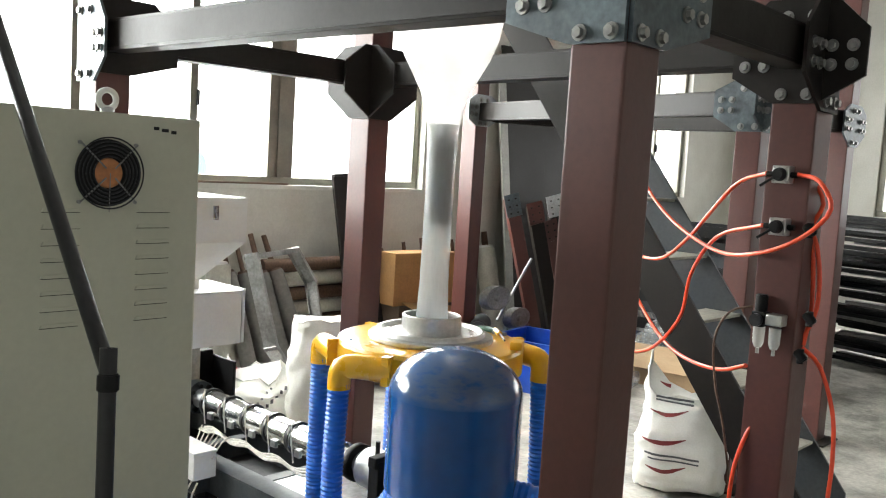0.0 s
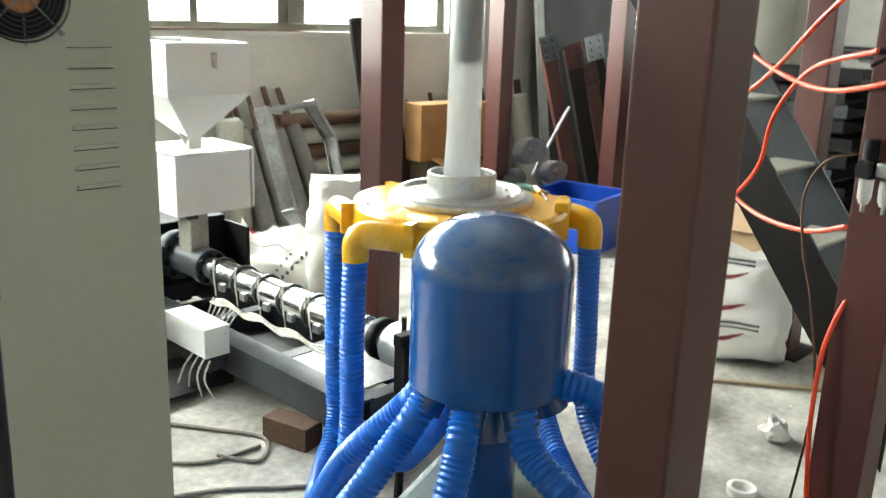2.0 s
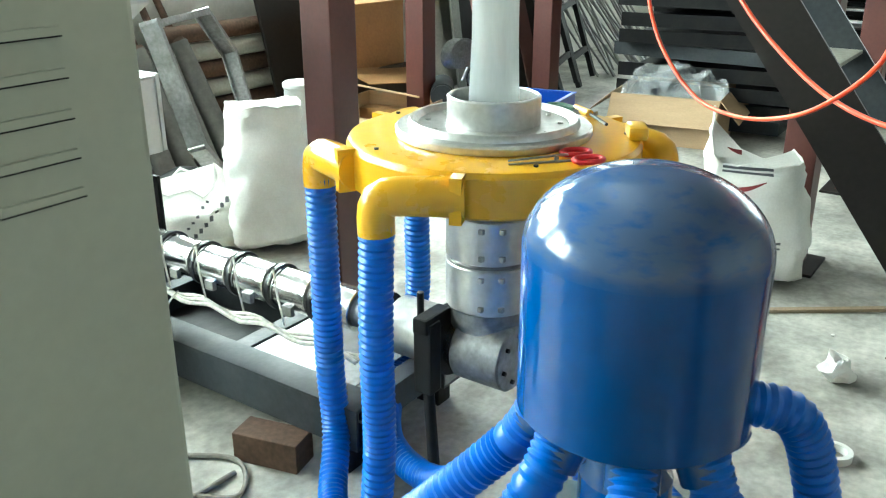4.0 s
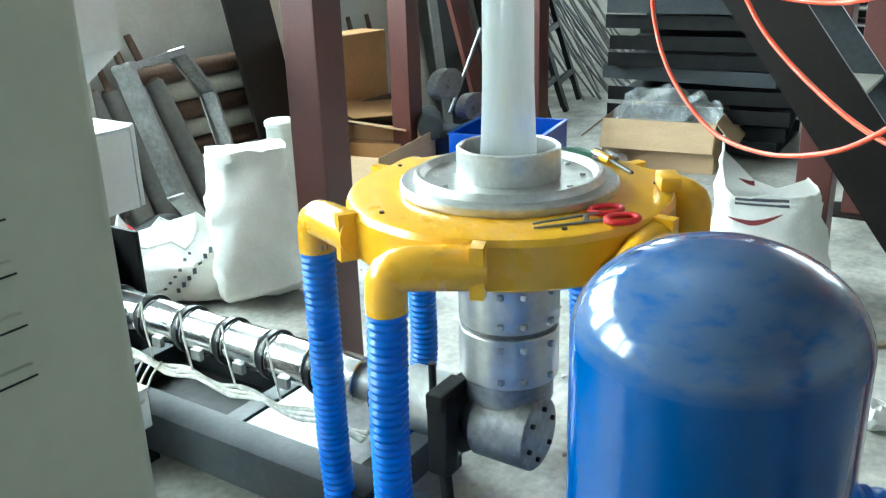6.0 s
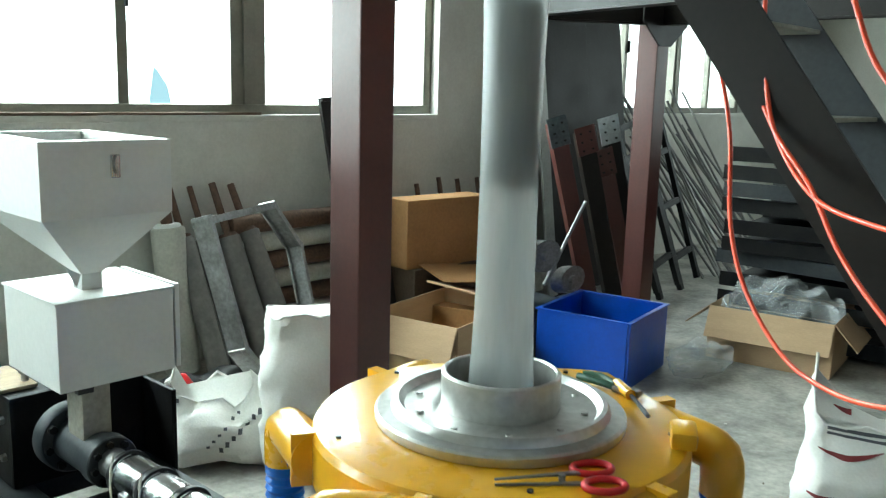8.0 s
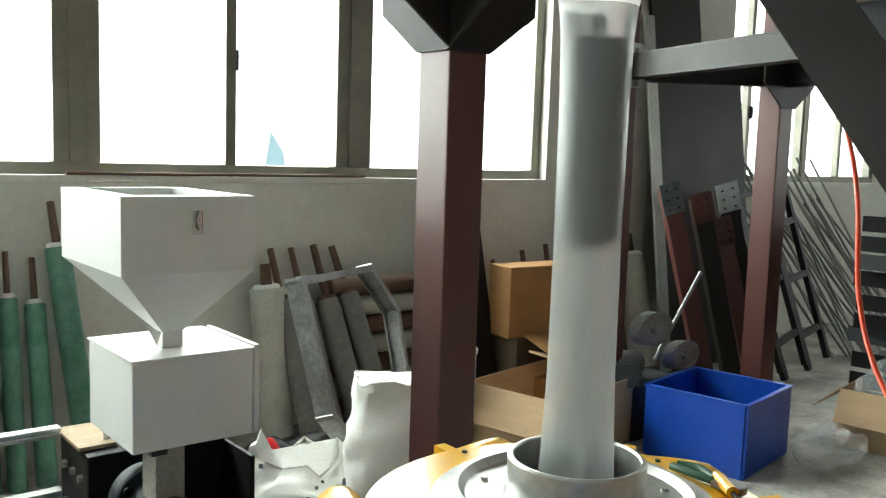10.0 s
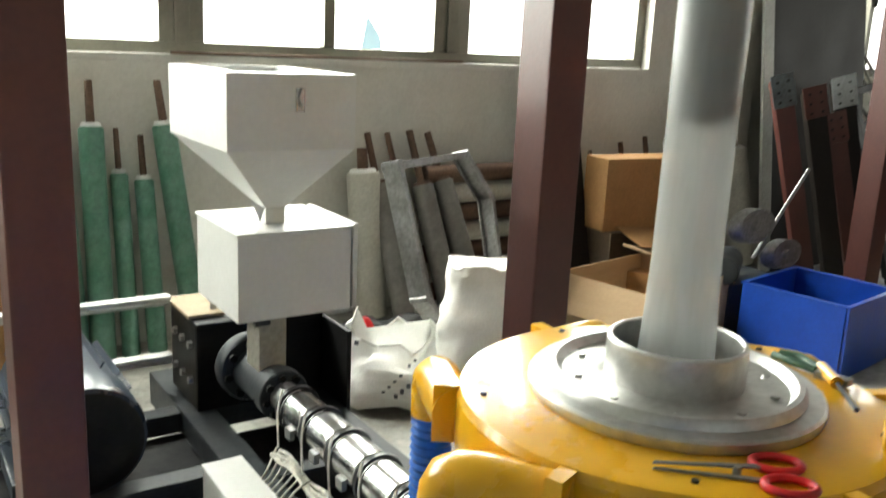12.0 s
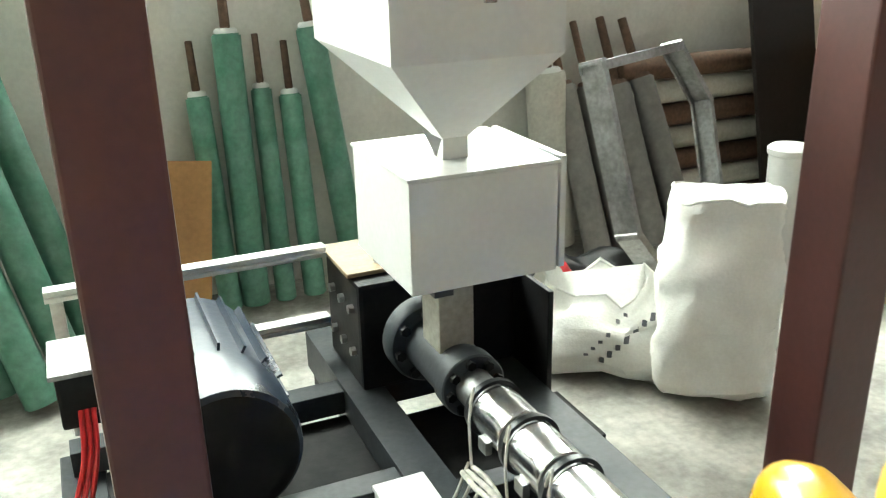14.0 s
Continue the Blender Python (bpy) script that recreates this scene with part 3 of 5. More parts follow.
def air_ring():
    root = thing("air_ring", (RC.x, RC.y, 0.80), "yellow enamelled air ring with six hose elbows", "air ring")
    R = 0.325
    part("ring_body", lathe([(0.10, 0.800), (R - 0.012, 0.800), (R, 0.808), (R, 0.885), (R - 0.006, 0.897), (R - 0.018, RZ), (0.10, RZ)], (RC.x, RC.y, 0), 72), M_YELLOW, root)
    for k in range(5):
        a = radians(72 * k + 12)
        p = RC + Vector((math.cos(a), math.sin(a), 0)) * (R - 0.035)
        part("screw", rod((p.x, p.y, RZ - 0.002), (p.x, p.y, RZ + 0.004), 0.005, n=8), M_DARK, root)
    for ang in ELBOWS:
        a1, a0 = radians(ang), radians(ang + 25)
        e = RC + Vector((math.cos(a1), math.sin(a1), 0)) * 0.392
        s = RC + Vector((math.cos(a0), math.sin(a0), 0)) * 0.320
        zc = 0.850
        d = (e - s).normalized()
        pts = [(s.x, s.y, zc), (s.x + d.x * 0.06, s.y + d.y * 0.06, zc), (e.x - d.x * 0.04, e.y - d.y * 0.04, zc), (e.x - d.x * 0.008, e.y - d.y * 0.008, zc - 0.008), (e.x, e.y, zc - 0.04), (e.x, e.y, zc - 0.075)]
        arm = part("elbow_arm", sweep(pts, lambda t: 0.041 - 0.004 * t, 20, 0.012), M_YELLOW, root)
        n = Vector((math.cos(a0), math.sin(a0), 0))
        m = frame_matrix((s.x + n.x * 0.012 + d.x * 0.01, s.y + n.y * 0.012 + d.y * 0.01, zc), (-n.y, n.x, 0), n)
        fl = part("flange", plate([(-0.012, -0.046), (0.012, -0.046), (0.012, 0.046), (-0.012, 0.046)], 0.05, m), M_YELLOW, arm)
    part("handle_block", box((-0.036, -0.021, RZ), (0.036, 0.021, RZ + 0.030), 0.008, m=pose(2.362, 1.768, 0, 0, 0, 30)), M_YELLOW, root, "small yellow clamp block")
    # turned lips
    prof = [(0.10, RZ + 0.001), (0.215, RZ + 0.001), (0.217, RZ + 0.005), (0.217, RZ + 0.016), (0.213, RZ + 0.020), (0.190, RZ + 0.021), (0.188, RZ + 0.030), (0.184, RZ + 0.036), (0.176, RZ + 0.036), (0.166, RZ + 0.024), (0.125, RZ + 0.022), (0.106, RZ + 0.024), (0.10, RZ + 0.022)]
    part("lip_plate", lathe(prof, (RC.x, RC.y, 0), 72), M_ALU, root, "stepped turned aluminium lip")
    part("collar", lathe([(0.094, RZ + 0.022), (0.103, RZ + 0.022), (0.103, RZ + 0.082), (0.100, RZ + 0.085), (0.096, RZ + 0.085), (0.094, RZ + 0.082), (0.094, RZ + 0.022)], (RC.x, RC.y, 0), 64), M_ALU, root, "short aluminium collar")
    for k in range(10):
        a = radians(36 * k + 9)
        p = RC + Vector((math.cos(a), math.sin(a), 0)) * 0.146
        part("screw", rod((p.x, p.y, RZ + 0.022), (p.x, p.y, RZ + 0.027), 0.006, n=8), M_ALU, root)


ELBOWS = (123, 177, 240, 311, 2, 62)
air_ring()


def die_head():
    root = thing("die_head", (RC.x, RC.y, 0.33), "polished cylindrical extrusion die with band heaters", "die")
    c = (RC.x, RC.y, 0)
    part("die_body", lathe([(0, 0.44), (0.095, 0.44), (0.095, 0.80), (0, 0.80)], c, 48), M_STEEL, root)
    for z0, z1 in ((0.495, 0.606), (0.618, 0.722)):
        band = part("band_heater", lathe([(0.096, z0), (0.104, z0), (0.106, z0 + 0.003), (0.106, z1 - 0.003), (0.104, z1), (0.096, z1)], c, 56), M_BRUSHED, root, "polished steel band heater")
        for dz in (0.02, (z1 - z0) - 0.02):
            for a in (-100, 200, 225):
                p = RC + Vector((math.cos(radians(a)), math.sin(radians(a)), 0)) * 0.108
                part("terminal", box((p.x - 0.006, p.y - 0.006, z0 + dz - 0.006), (p.x + 0.006, p.y + 0.006, z0 + dz + 0.006), 0.002), M_BOLT, band)
    part("neck", lathe([(0, 0.745), (0.055, 0.745), (0.055, 0.80), (0, 0.80)], c, 32), M_STEEL, root)
    part("die_foot", lathe([(0, 0.33), (0.075, 0.33), (0.085, 0.345), (0.085, 0.43), (0.075, 0.44), (0, 0.44)], c, 40), M_STEEL, root)
    stalk = part("inner_mandrel", lathe([(0, 1.318), (0.026, 1.300), (0.0405, 1.312), (0.042, 1.32), (0.042, 1.588), (0.040, 1.596), (0.012, 1.602), (0.012, 1.625), (0, 1.625)], c, 36), M_GREYMATT, root, "grey inner cooling mandrel seen through the film")
    part("stalk", rod((RC.x, RC.y, 0.80), (RC.x, RC.y, 1.31), 0.014, n=16), M_CHROME, root)


die_head()

film = thing("blown_film_tube", (RC.x, RC.y, RZ + 0.02), "translucent white plastic film tube rising and flaring into a bubble", "film bubble")
part("film_tube", lathe([(0.058, RZ + 0.03), (0.054, 1.0), (0.050, 1.1), (0.0485, 1.3), (0.0495, 1.5), (0.052, 1.60), (0.056, 1.64)], (RC.x, RC.y, 0), 48), M_FILM, film, "hazy film tube round a steel stalk")
part("film_bubble", lathe([(0.056, 1.64), (0.068, 1.70), (0.086, 1.75), (0.112, 1.80), (0.145, 1.86), (0.172, 1.93), (0.195, 2.05), (0.205, 2.3), (0.205, 3.4)], (RC.x, RC.y, 0), 48), M_FILM_HIGH, film, "bright milky film bubble")

# ---------------------------------------------------------------- blue air tank and hoses
TC = Vector((1.747, 1.491, 0))


TANK_SPIGOTS = (112, 155, 205, 300, 252, 62)


def air_tank():
    root = thing("air_distribution_tank", (TC.x, TC.y, 0), "glossy blue domed air tank, dusty on top, above a grey blower", "air tank")
    R = 0.178
    z0, z1, zt = 0.645, 0.905, 1.027
    prof = [(0, z0), (R - 0.004, z0), (R, z0 + 0.004), (R, z1)]
    dome = [(R * math.cos(a), z1 + (zt - z1) * math.sin(a)) for a in [math.pi / 2 * k / 14 for k in range(15)]]
    part("tank_body", lathe(prof, (TC.x, TC.y, 0), 64), M_BLUE, root)
    part("tank_dome", lathe(dome[:-1] + [(0, zt)], (TC.x, TC.y, 0), 64), M_BLUE, root, "domed blue lid, greyed by dust")
    part("inlet_neck", lathe([(0, 0.36), (0.075, 0.36), (0.075, 0.52), (0.065, 0.54), (0.065, z0), (0, z0)], (TC.x, TC.y, 0), 32), M_BLUE, root)
    part("blower_box", box((-0.19, -0.17, 0.0), (0.19, 0.17, 0.36), 0.025, m=pose(TC.x, TC.y, 0, 0, 0, 20)), M_GREENGREY, root, "grey blower housing")
    for ta in TANK_SPIGOTS:
        a = radians(ta)
        p = TC + Vector((math.cos(a), math.sin(a), 0)) * 0.115
        q = TC + Vector((math.cos(a), math.sin(a), 0)) * 0.15
        part("outlet_spigot", rod((p.x, p.y, z0 + 0.01), (q.x, q.y, z0 - 0.055), 0.040, n=24), M_BLUE, root)


air_tank()


def air_hoses():
    """Six corrugated hoses from the tank's spigots, round the floor, up to the ring's elbows."""
    mids = {
        123: [(1.63, 1.83, 0.36), (1.72, 2.08, 0.09), (1.88, 2.26, 0.05), (2.005, 2.355, 0.13), (2.022, 2.379, 0.32), (2.022, 2.379, 0.56)],
        177: [(1.47, 1.66, 0.34), (1.47, 1.86, 0.09), (1.62, 2.02, 0.04), (1.79, 2.07, 0.09), (1.832, 2.072, 0.28), (1.834, 2.072, 0.55)],
        240: [(1.50, 1.37, 0.34), (1.56, 1.24, 0.10), (1.78, 1.20, 0.04), (1.98, 1.42, 0.06), (2.035, 1.67, 0.24), (2.036, 1.70, 0.52)],
        311: [(1.91, 1.19, 0.28), (2.01, 1.14, 0.08), (2.20, 1.22, 0.04), (2.42, 1.52, 0.07), (2.498, 1.72, 0.25), (2.499, 1.745, 0.52)],
        2: [(1.70, 1.19, 0.47), (1.86, 1.10, 0.26), (2.14, 1.34, 0.05), (2.48, 1.80, 0.06), (2.635, 2.02, 0.22), (2.637, 2.062, 0.52)],
        62: [(1.90, 1.80, 0.36), (1.98, 2.02, 0.14), (2.10, 2.26, 0.10), (2.34, 2.42, 0.14), (2.424, 2.41, 0.32), (2.424, 2.405, 0.56)],
    }
    for ang, ta in zip(ELBOWS, TANK_SPIGOTS):
        a1 = radians(ang)
        e = RC + Vector((math.cos(a1), math.sin(a1), 0)) * 0.392
        t = Vector((math.cos(radians(ta)), math.sin(radians(ta)), 0))
        p0, p1 = TC + t * 0.14, TC + t * 0.19
        rise = [(TC.x + t.x * r, TC.y + t.y * r, z) for r, z in ((0.15, 0.66), (0.25, 0.63), (0.30, 0.50))]
        low = (rise if ang == 311 else [(p0.x, p0.y, 0.625), (p1.x, p1.y, 0.545)]) + mids[ang] + [(e.x, e.y, 0.79)]
        root = thing("corrugated_hose", (low[0][0], low[0][1], 0.03), "bright blue corrugated air hose between tank and air ring", "hose", "hoses of the air ring")
        part("hose", sweep(low, 0.0325, 16, ridge=0.004, pitch=0.015), M_HOSE, root)
        part("cuff", rod((e.x, e.y, 0.765), (e.x, e.y, 0.80), 0.0365, n=24, bevel=0.003), M_HOSE, root)


air_hoses()

# ---------------------------------------------------------------- extruder
BXX, BZ = 2.195, 0.38          # barrel axis


def extruder():
    root = thing("extruder", (2.23, 3.0, 0), "plastic extruder with heater-banded barrel on a dark channel frame", "extruder")
    ax = frame_matrix((0, 0, 0), (1, 0, 0), (0, 1, 0)).to_3x3()

    def turned(name, prof, mat, label="", n=40, parent=root):
        bm = bmesh.new()
        lathe([(r, y) for r, y in prof], (0, 0, 0), n, bm, frame_matrix((BXX, 0, BZ), (1, 0, 0), (0, 1, 0)))
        return part(name, bm, mat, parent, label)

    barrel = turned("barrel", [(0, 2.10), (0.044, 2.10), (0.044, 3.42), (0, 3.42)], M_STEEL)
    ys = [2.42 + k * 0.155 for k in range(6)]
    for k, y0 in enumerate(ys):
        b = turned("barrel_heater", [(0.045, y0), (0.055, y0), (0.057, y0 + 0.003), (0.057, y0 + 0.117), (0.055, y0 + 0.12), (0.045, y0 + 0.12)], M_CHROME, "shiny steel heater band")
        turned("clamp_strap", [(0.0575, y0 + 0.122), (0.066, y0 + 0.122), (0.066, y0 + 0.136), (0.0575, y0 + 0.136)], M_DARK, "", 32, b)
        part("terminal", box((BXX - 0.064, y0 + 0.04, BZ - 0.05), (BXX - 0.048, y0 + 0.075, BZ - 0.02), 0.003), M_BOLT, b)
        part("lead_wire", sweep([(BXX - 0.058, y0 + 0.126, BZ + 0.02), (BXX - 0.06, y0 + 0.10, BZ + 0.075), (BXX - 0.09, y0 + 0.06, BZ + 0.03), (BXX - 0.10, y0 + 0.03, BZ - 0.055)], 0.003, 7), M_WIRE, b)
    turned("feed_flange", [(0, 3.42), (0.073, 3.42), (0.076, 3.424), (0.076, 3.468), (0.073, 3.472), (0, 3.472)], M_GREYPAINT, "dark bolted flange")
    turned("feed_housing", [(0, 3.472), (0.068, 3.472), (0.068, 3.66), (0, 3.66)], M_GREYPAINT)
    turned("bearing_flange", [(0, 3.66), (0.100, 3.66), (0.106, 3.668), (0.106, 3.716), (0.100, 3.722), (0, 3.722)], M_GREYPAINT, "large dark bolted flange")
    for k in range(8):
        a = radians(45 * k + 10)
        part("bolt", rod((BXX + 0.058 * math.cos(a), 3.424, BZ + 0.058 * math.sin(a)), (BXX + 0.058 * math.cos(a), 3.407, BZ + 0.058 * math.sin(a)), 0.011, n=6), M_BLACK, root)
        part("bolt", rod((BXX + 0.084 * math.cos(a), 3.664, BZ + 0.084 * math.sin(a)), (BXX + 0.084 * math.cos(a), 3.645, BZ + 0.084 * math.sin(a)), 0.013, n=6), M_BLACK, root)
    # joint to the die
    end = turned("end_flange", [(0, 1.955), (0.076, 1.955), (0.080, 1.959), (0.080, 2.085), (0.076, 2.09), (0.055, 2.092), (0.055, 2.14), (0, 2.14)], M_STEEL, "round bolted end flange under the die")
    for k in range(6):
        a = radians(60 * k + 15)
        part("flange_bolt", rod((BXX + 0.055 * math.cos(a), 1.956, BZ + 0.055 * math.sin(a)), (BXX + 0.055 * math.cos(a), 1.948, BZ + 0.055 * math.sin(a)), 0.006, n=6), M_BLACK, end)
    turned("adaptor", [(0, 2.092), (0.062, 2.092), (0.062, 2.118), (0, 2.118)], M_CHROME, "polished adaptor with heater band")
    turned("clamp_ring", [(0, 2.12), (0.086, 2.12), (0.088, 2.124), (0.088, 2.156), (0.086, 2.16), (0, 2.16)], M_BLACK)
    turned("adaptor", [(0, 2.162), (0.072, 2.162), (0.075, 2.166), (0.075, 2.285), (0.072, 2.29), (0, 2.29)], M_ALU)
    turned("clamp_ring", [(0, 2.33), (0.070, 2.33), (0.072, 2.334), (0.072, 2.356), (0.070, 2.36), (0, 2.36)], M_BLACK)
    bm = box((BXX - 0.115, 2.115, BZ - 0.10), (BXX - 0.07, 2.165, BZ + 0.085), 0.006)
    box((BXX - 0.125, 2.12, BZ + 0.06), (BXX - 0.02, 2.16, BZ + 0.10), 0.006, bm)
    part("swing_clamp", bm, M_BLACK, root, "black bolted swing clamp")
    part("clamp_bolt", rod((BXX - 0.05, 2.19, BZ + 0.05), (BXX - 0.05, 2.19, BZ + 0.13), 0.009, n=10), M_DARK, root)
    part("support_leg", rod((BXX - 0.09, 2.14, 0.29), (BXX - 0.22, 2.02, 0.01), 0.014, n=14), M_BLACK, root)
    # bundle of wires along the barrel and into the junction box
    for k in range(3):
        pts = [(BXX - 0.085 - 0.012 * k, 2.35 + 0.06 * j, BZ - 0.075 - 0.01 * math.sin(j * 1.7 + k)) for j in range(16)]
        part("wiring_loom", sweep(pts, 0.006, 8, 0.03), M_WIRE, root)
    for k in range(7):
        y = 3.0 + 0.035 * k
        part("lead_wire", sweep([(BXX - 0.09, y + 0.05, BZ - 0.07), (BXX - 0.14, y + 0.03, BZ - 0.08 - 0.01 * k), (BXX - 0.20, y + 0.01, BZ - 0.13), (2.0, y, 0.262)], 0.0035, 7), M_WIRE, root)
    # channel frame on the floor
    for x in (2.02, 2.40):
        bm = box((x, 2.30, 0.085), (x + 0.10, 4.22, 0.093), 0.001)
        box((x, 2.30, 0.195), (x + 0.10, 4.22, 0.203), 0.001, bm)
        box((x, 2.30, 0.093), (x + 0.008, 4.22, 0.195), 0, bm)
        part("frame_rail", bm, M_GREYPAINT, root, "dark steel channel rail")
    for y in (2.32, 2.80, 3.32, 3.88):
        part("cross_member", box((2.121, y, 0.10), (2.399, y + 0.06, 0.185), 0.003), M_GREYPAINT, root)
    part("drip_tray", box((2.121, 2.40, 0.186), (2.399, 2.78, 0.190), 0.001), M_STEEL, root, "dusty grey tray")
    for x in (2.03, 2.43):
        for y in (2.34, 3.10, 4.12):
            part("frame_foot", box((x, y, 0), (x + 0.06, y + 0.08, 0.085), 0.003), M_BLACK, root)
    for y in (3.40, 3.84):
        part("side_member", box((1.35, y, 0.13), (2.019, y + 0.07, 0.195), 0.003), M_GREYPAINT, root)
    part("side_member", box((1.32, 3.36, 0.0), (1.42, 3.95, 0.129), 0.004), M_GREYPAINT, root)
    # flat black sheets fill the gaps between and below the frame members
    part("black_sheet", box((1.42, 3.475, 0.118), (2.018, 3.835, 0.128), 0.002), M_BLACK, root, "black sheet between the frame members")
    part("black_sheet", box((1.62, 3.05, 0.030), (2.018, 3.395, 0.040), 0.002), M_BLACK, root, "black sheet under the frame")
    part("rail_sheet", box((2.121, 2.87, 0.100), (2.399, 3.80, 0.106), 0.001), M_BLACK, root, "black sheet between the rails")
    # gearbox
    g = part("gearbox", box((2.06, 3.80, 0.203), (2.50, 4.08, 0.50), 0.012), M_BLACK, root, "black cast gearbox")
    for k in range(2):
        for j in range(3):
            part("gearbox_bolt", rod((2.06, 3.85 + 0.08 * j, 0.30 + 0.12 * k), (2.046, 3.85 + 0.08 * j, 0.30 + 0.12 * k), 0.013, n=6), M_STEEL, g)
    part("top_plate", box((2.05, 3.85, 0.503), (2.17, 4.09, 0.515), 0.003), M_WOOD, root, "dusty top plate")
    part("support_plate", box((2.50, 3.62, 0.02), (2.515, 3.92, 0.47), 0.004), M_BLACK, root)
    part("support_foot", box((2.47, 3.60, 0.0), (2.68, 3.86, 0.02), 0.003), M_BLACK, root)
    ey = part("lifting_eye", rod((2.15, 3.90, 0.515), (2.15, 3.90, 0.54), 0.012, n=12), M_BOLT, root)
    pts = [(2.15 + 0.018 * math.cos(a), 3.90, 0.556 + 0.018 * math.sin(a)) for a in [2 * math.pi * j / 20 for j in range(21)]]
    part("eye_ring", sweep(pts, 0.005, 8, ready=True), M_BOLT, ey)
    # aluminium guard rails to the motor
    for z in (0.505, 0.30):
        bm = box((1.35, 4.02, z), (2.048, 4.062, z + 0.012), 0.002)
        box((1.35, 4.02, z + 0.018), (2.048, 4.062, z + 0.030), 0.002, bm)
        box((1.35, 4.028, z + 0.011), (2.048, 4.055, z + 0.020), 0, bm)
        part("guard_rail", bm, M_ALU, root, "grooved aluminium profile")
    part("guard_post", box((1.36, 4.021, 0.135), (1.39, 4.06, 0.505), 0.003), M_ALU, root)


extruder()


def junction_box():
    root = thing("junction_box", (1.955, 3.12, 0.16), "white wiring junction box on the extruder frame", "junction box")
    part("case", box((1.913, 3.010, 0.17), (2.019, 3.300, 0.275), 0.005), M_WHITEBOX, root)
    part("lid", box((1.910, 3.007, 0.275), (2.022, 3.303, 0.287), 0.004), M_WHITEBOX, root)
    part("bracket", box((1.95, 3.05, 0.096), (2.019, 3.20, 0.17), 0.003), M_GREYPAINT, root)
    for k in range(4):
        part("lead_wire", sweep([(1.92 + 0.01 * k, 2.99 + 0.05 * k, 0.17), (1.90, 3.0 + 0.05 * k, 0.10), (1.93 - 0.02 * k, 2.98 + 0.06 * k, 0.012)], 0.004, 7), M_WIRE, root)


junction_box()


def motor():
    root = thing("electric_motor", (1.62, 3.70, 0.13), "blue-grey electric motor with red cables on the frame", "motor")
    m = frame_matrix((1.66, 0, 0.345), (1, 0, 0), (0, 1, 0))
    bm = bmesh.new()
    lathe([(0, 3.42), (0.12, 3.42), (0.15, 3.435), (0.155, 3.46), (0.155, 3.60), (0.15, 3.61), (0.15, 3.93), (0.14, 3.95), (0, 3.95)], (0, 0, 0), 40, bm, m)
    part("motor_body", bm, M_MOTOR, root)
    bm = bmesh.new()
    lathe([(0, 3.412), (0.10, 3.412), (0.135, 3.419), (0.14, 3.424), (0, 3.424)], (0, 0, 0), 40, bm, m)
    part("end_shield", bm, M_BLACK, root, "black motor end shield")
    for k in range(18):
        a = radians(20 * k)
        c, s = math.cos(a), math.sin(a)
        part("cooling_fin", box((0.149, 3.62, -0.003), (0.168, 3.92, 0.003), m=Matrix.Translation((1.66, 0, 0.345)) @ Matrix.Rotation(a, 4, "Y")), M_MOTOR, root)
    part("terminal_box", box((1.36, 3.62, 0.38), (1.44, 3.78, 0.50), 0.008), M_BLACK, root)
    part("terminal_lid", box((1.35, 3.61, 0.50), (1.445, 3.79, 0.512), 0.003), M_STEEL, root)
    for x in (1.48, 1.67):
        part("motor_foot", box((x, 3.48, 0.195), (x + 0.06, 3.86, 0.25), 0.005), M_MOTOR, root)
    for k in range(3):
        part("power_cable", sweep([(1.40 + 0.012 * k, 3.62, 0.42), (1.39 + 0.012 * k, 3.55, 0.34), (1.34 + 0.015 * k, 3.48, 0.20), (1.33, 3.42 - 0.03 * k, 0.012)], 0.006, 8), M_RED, root, "red power cable")


motor()


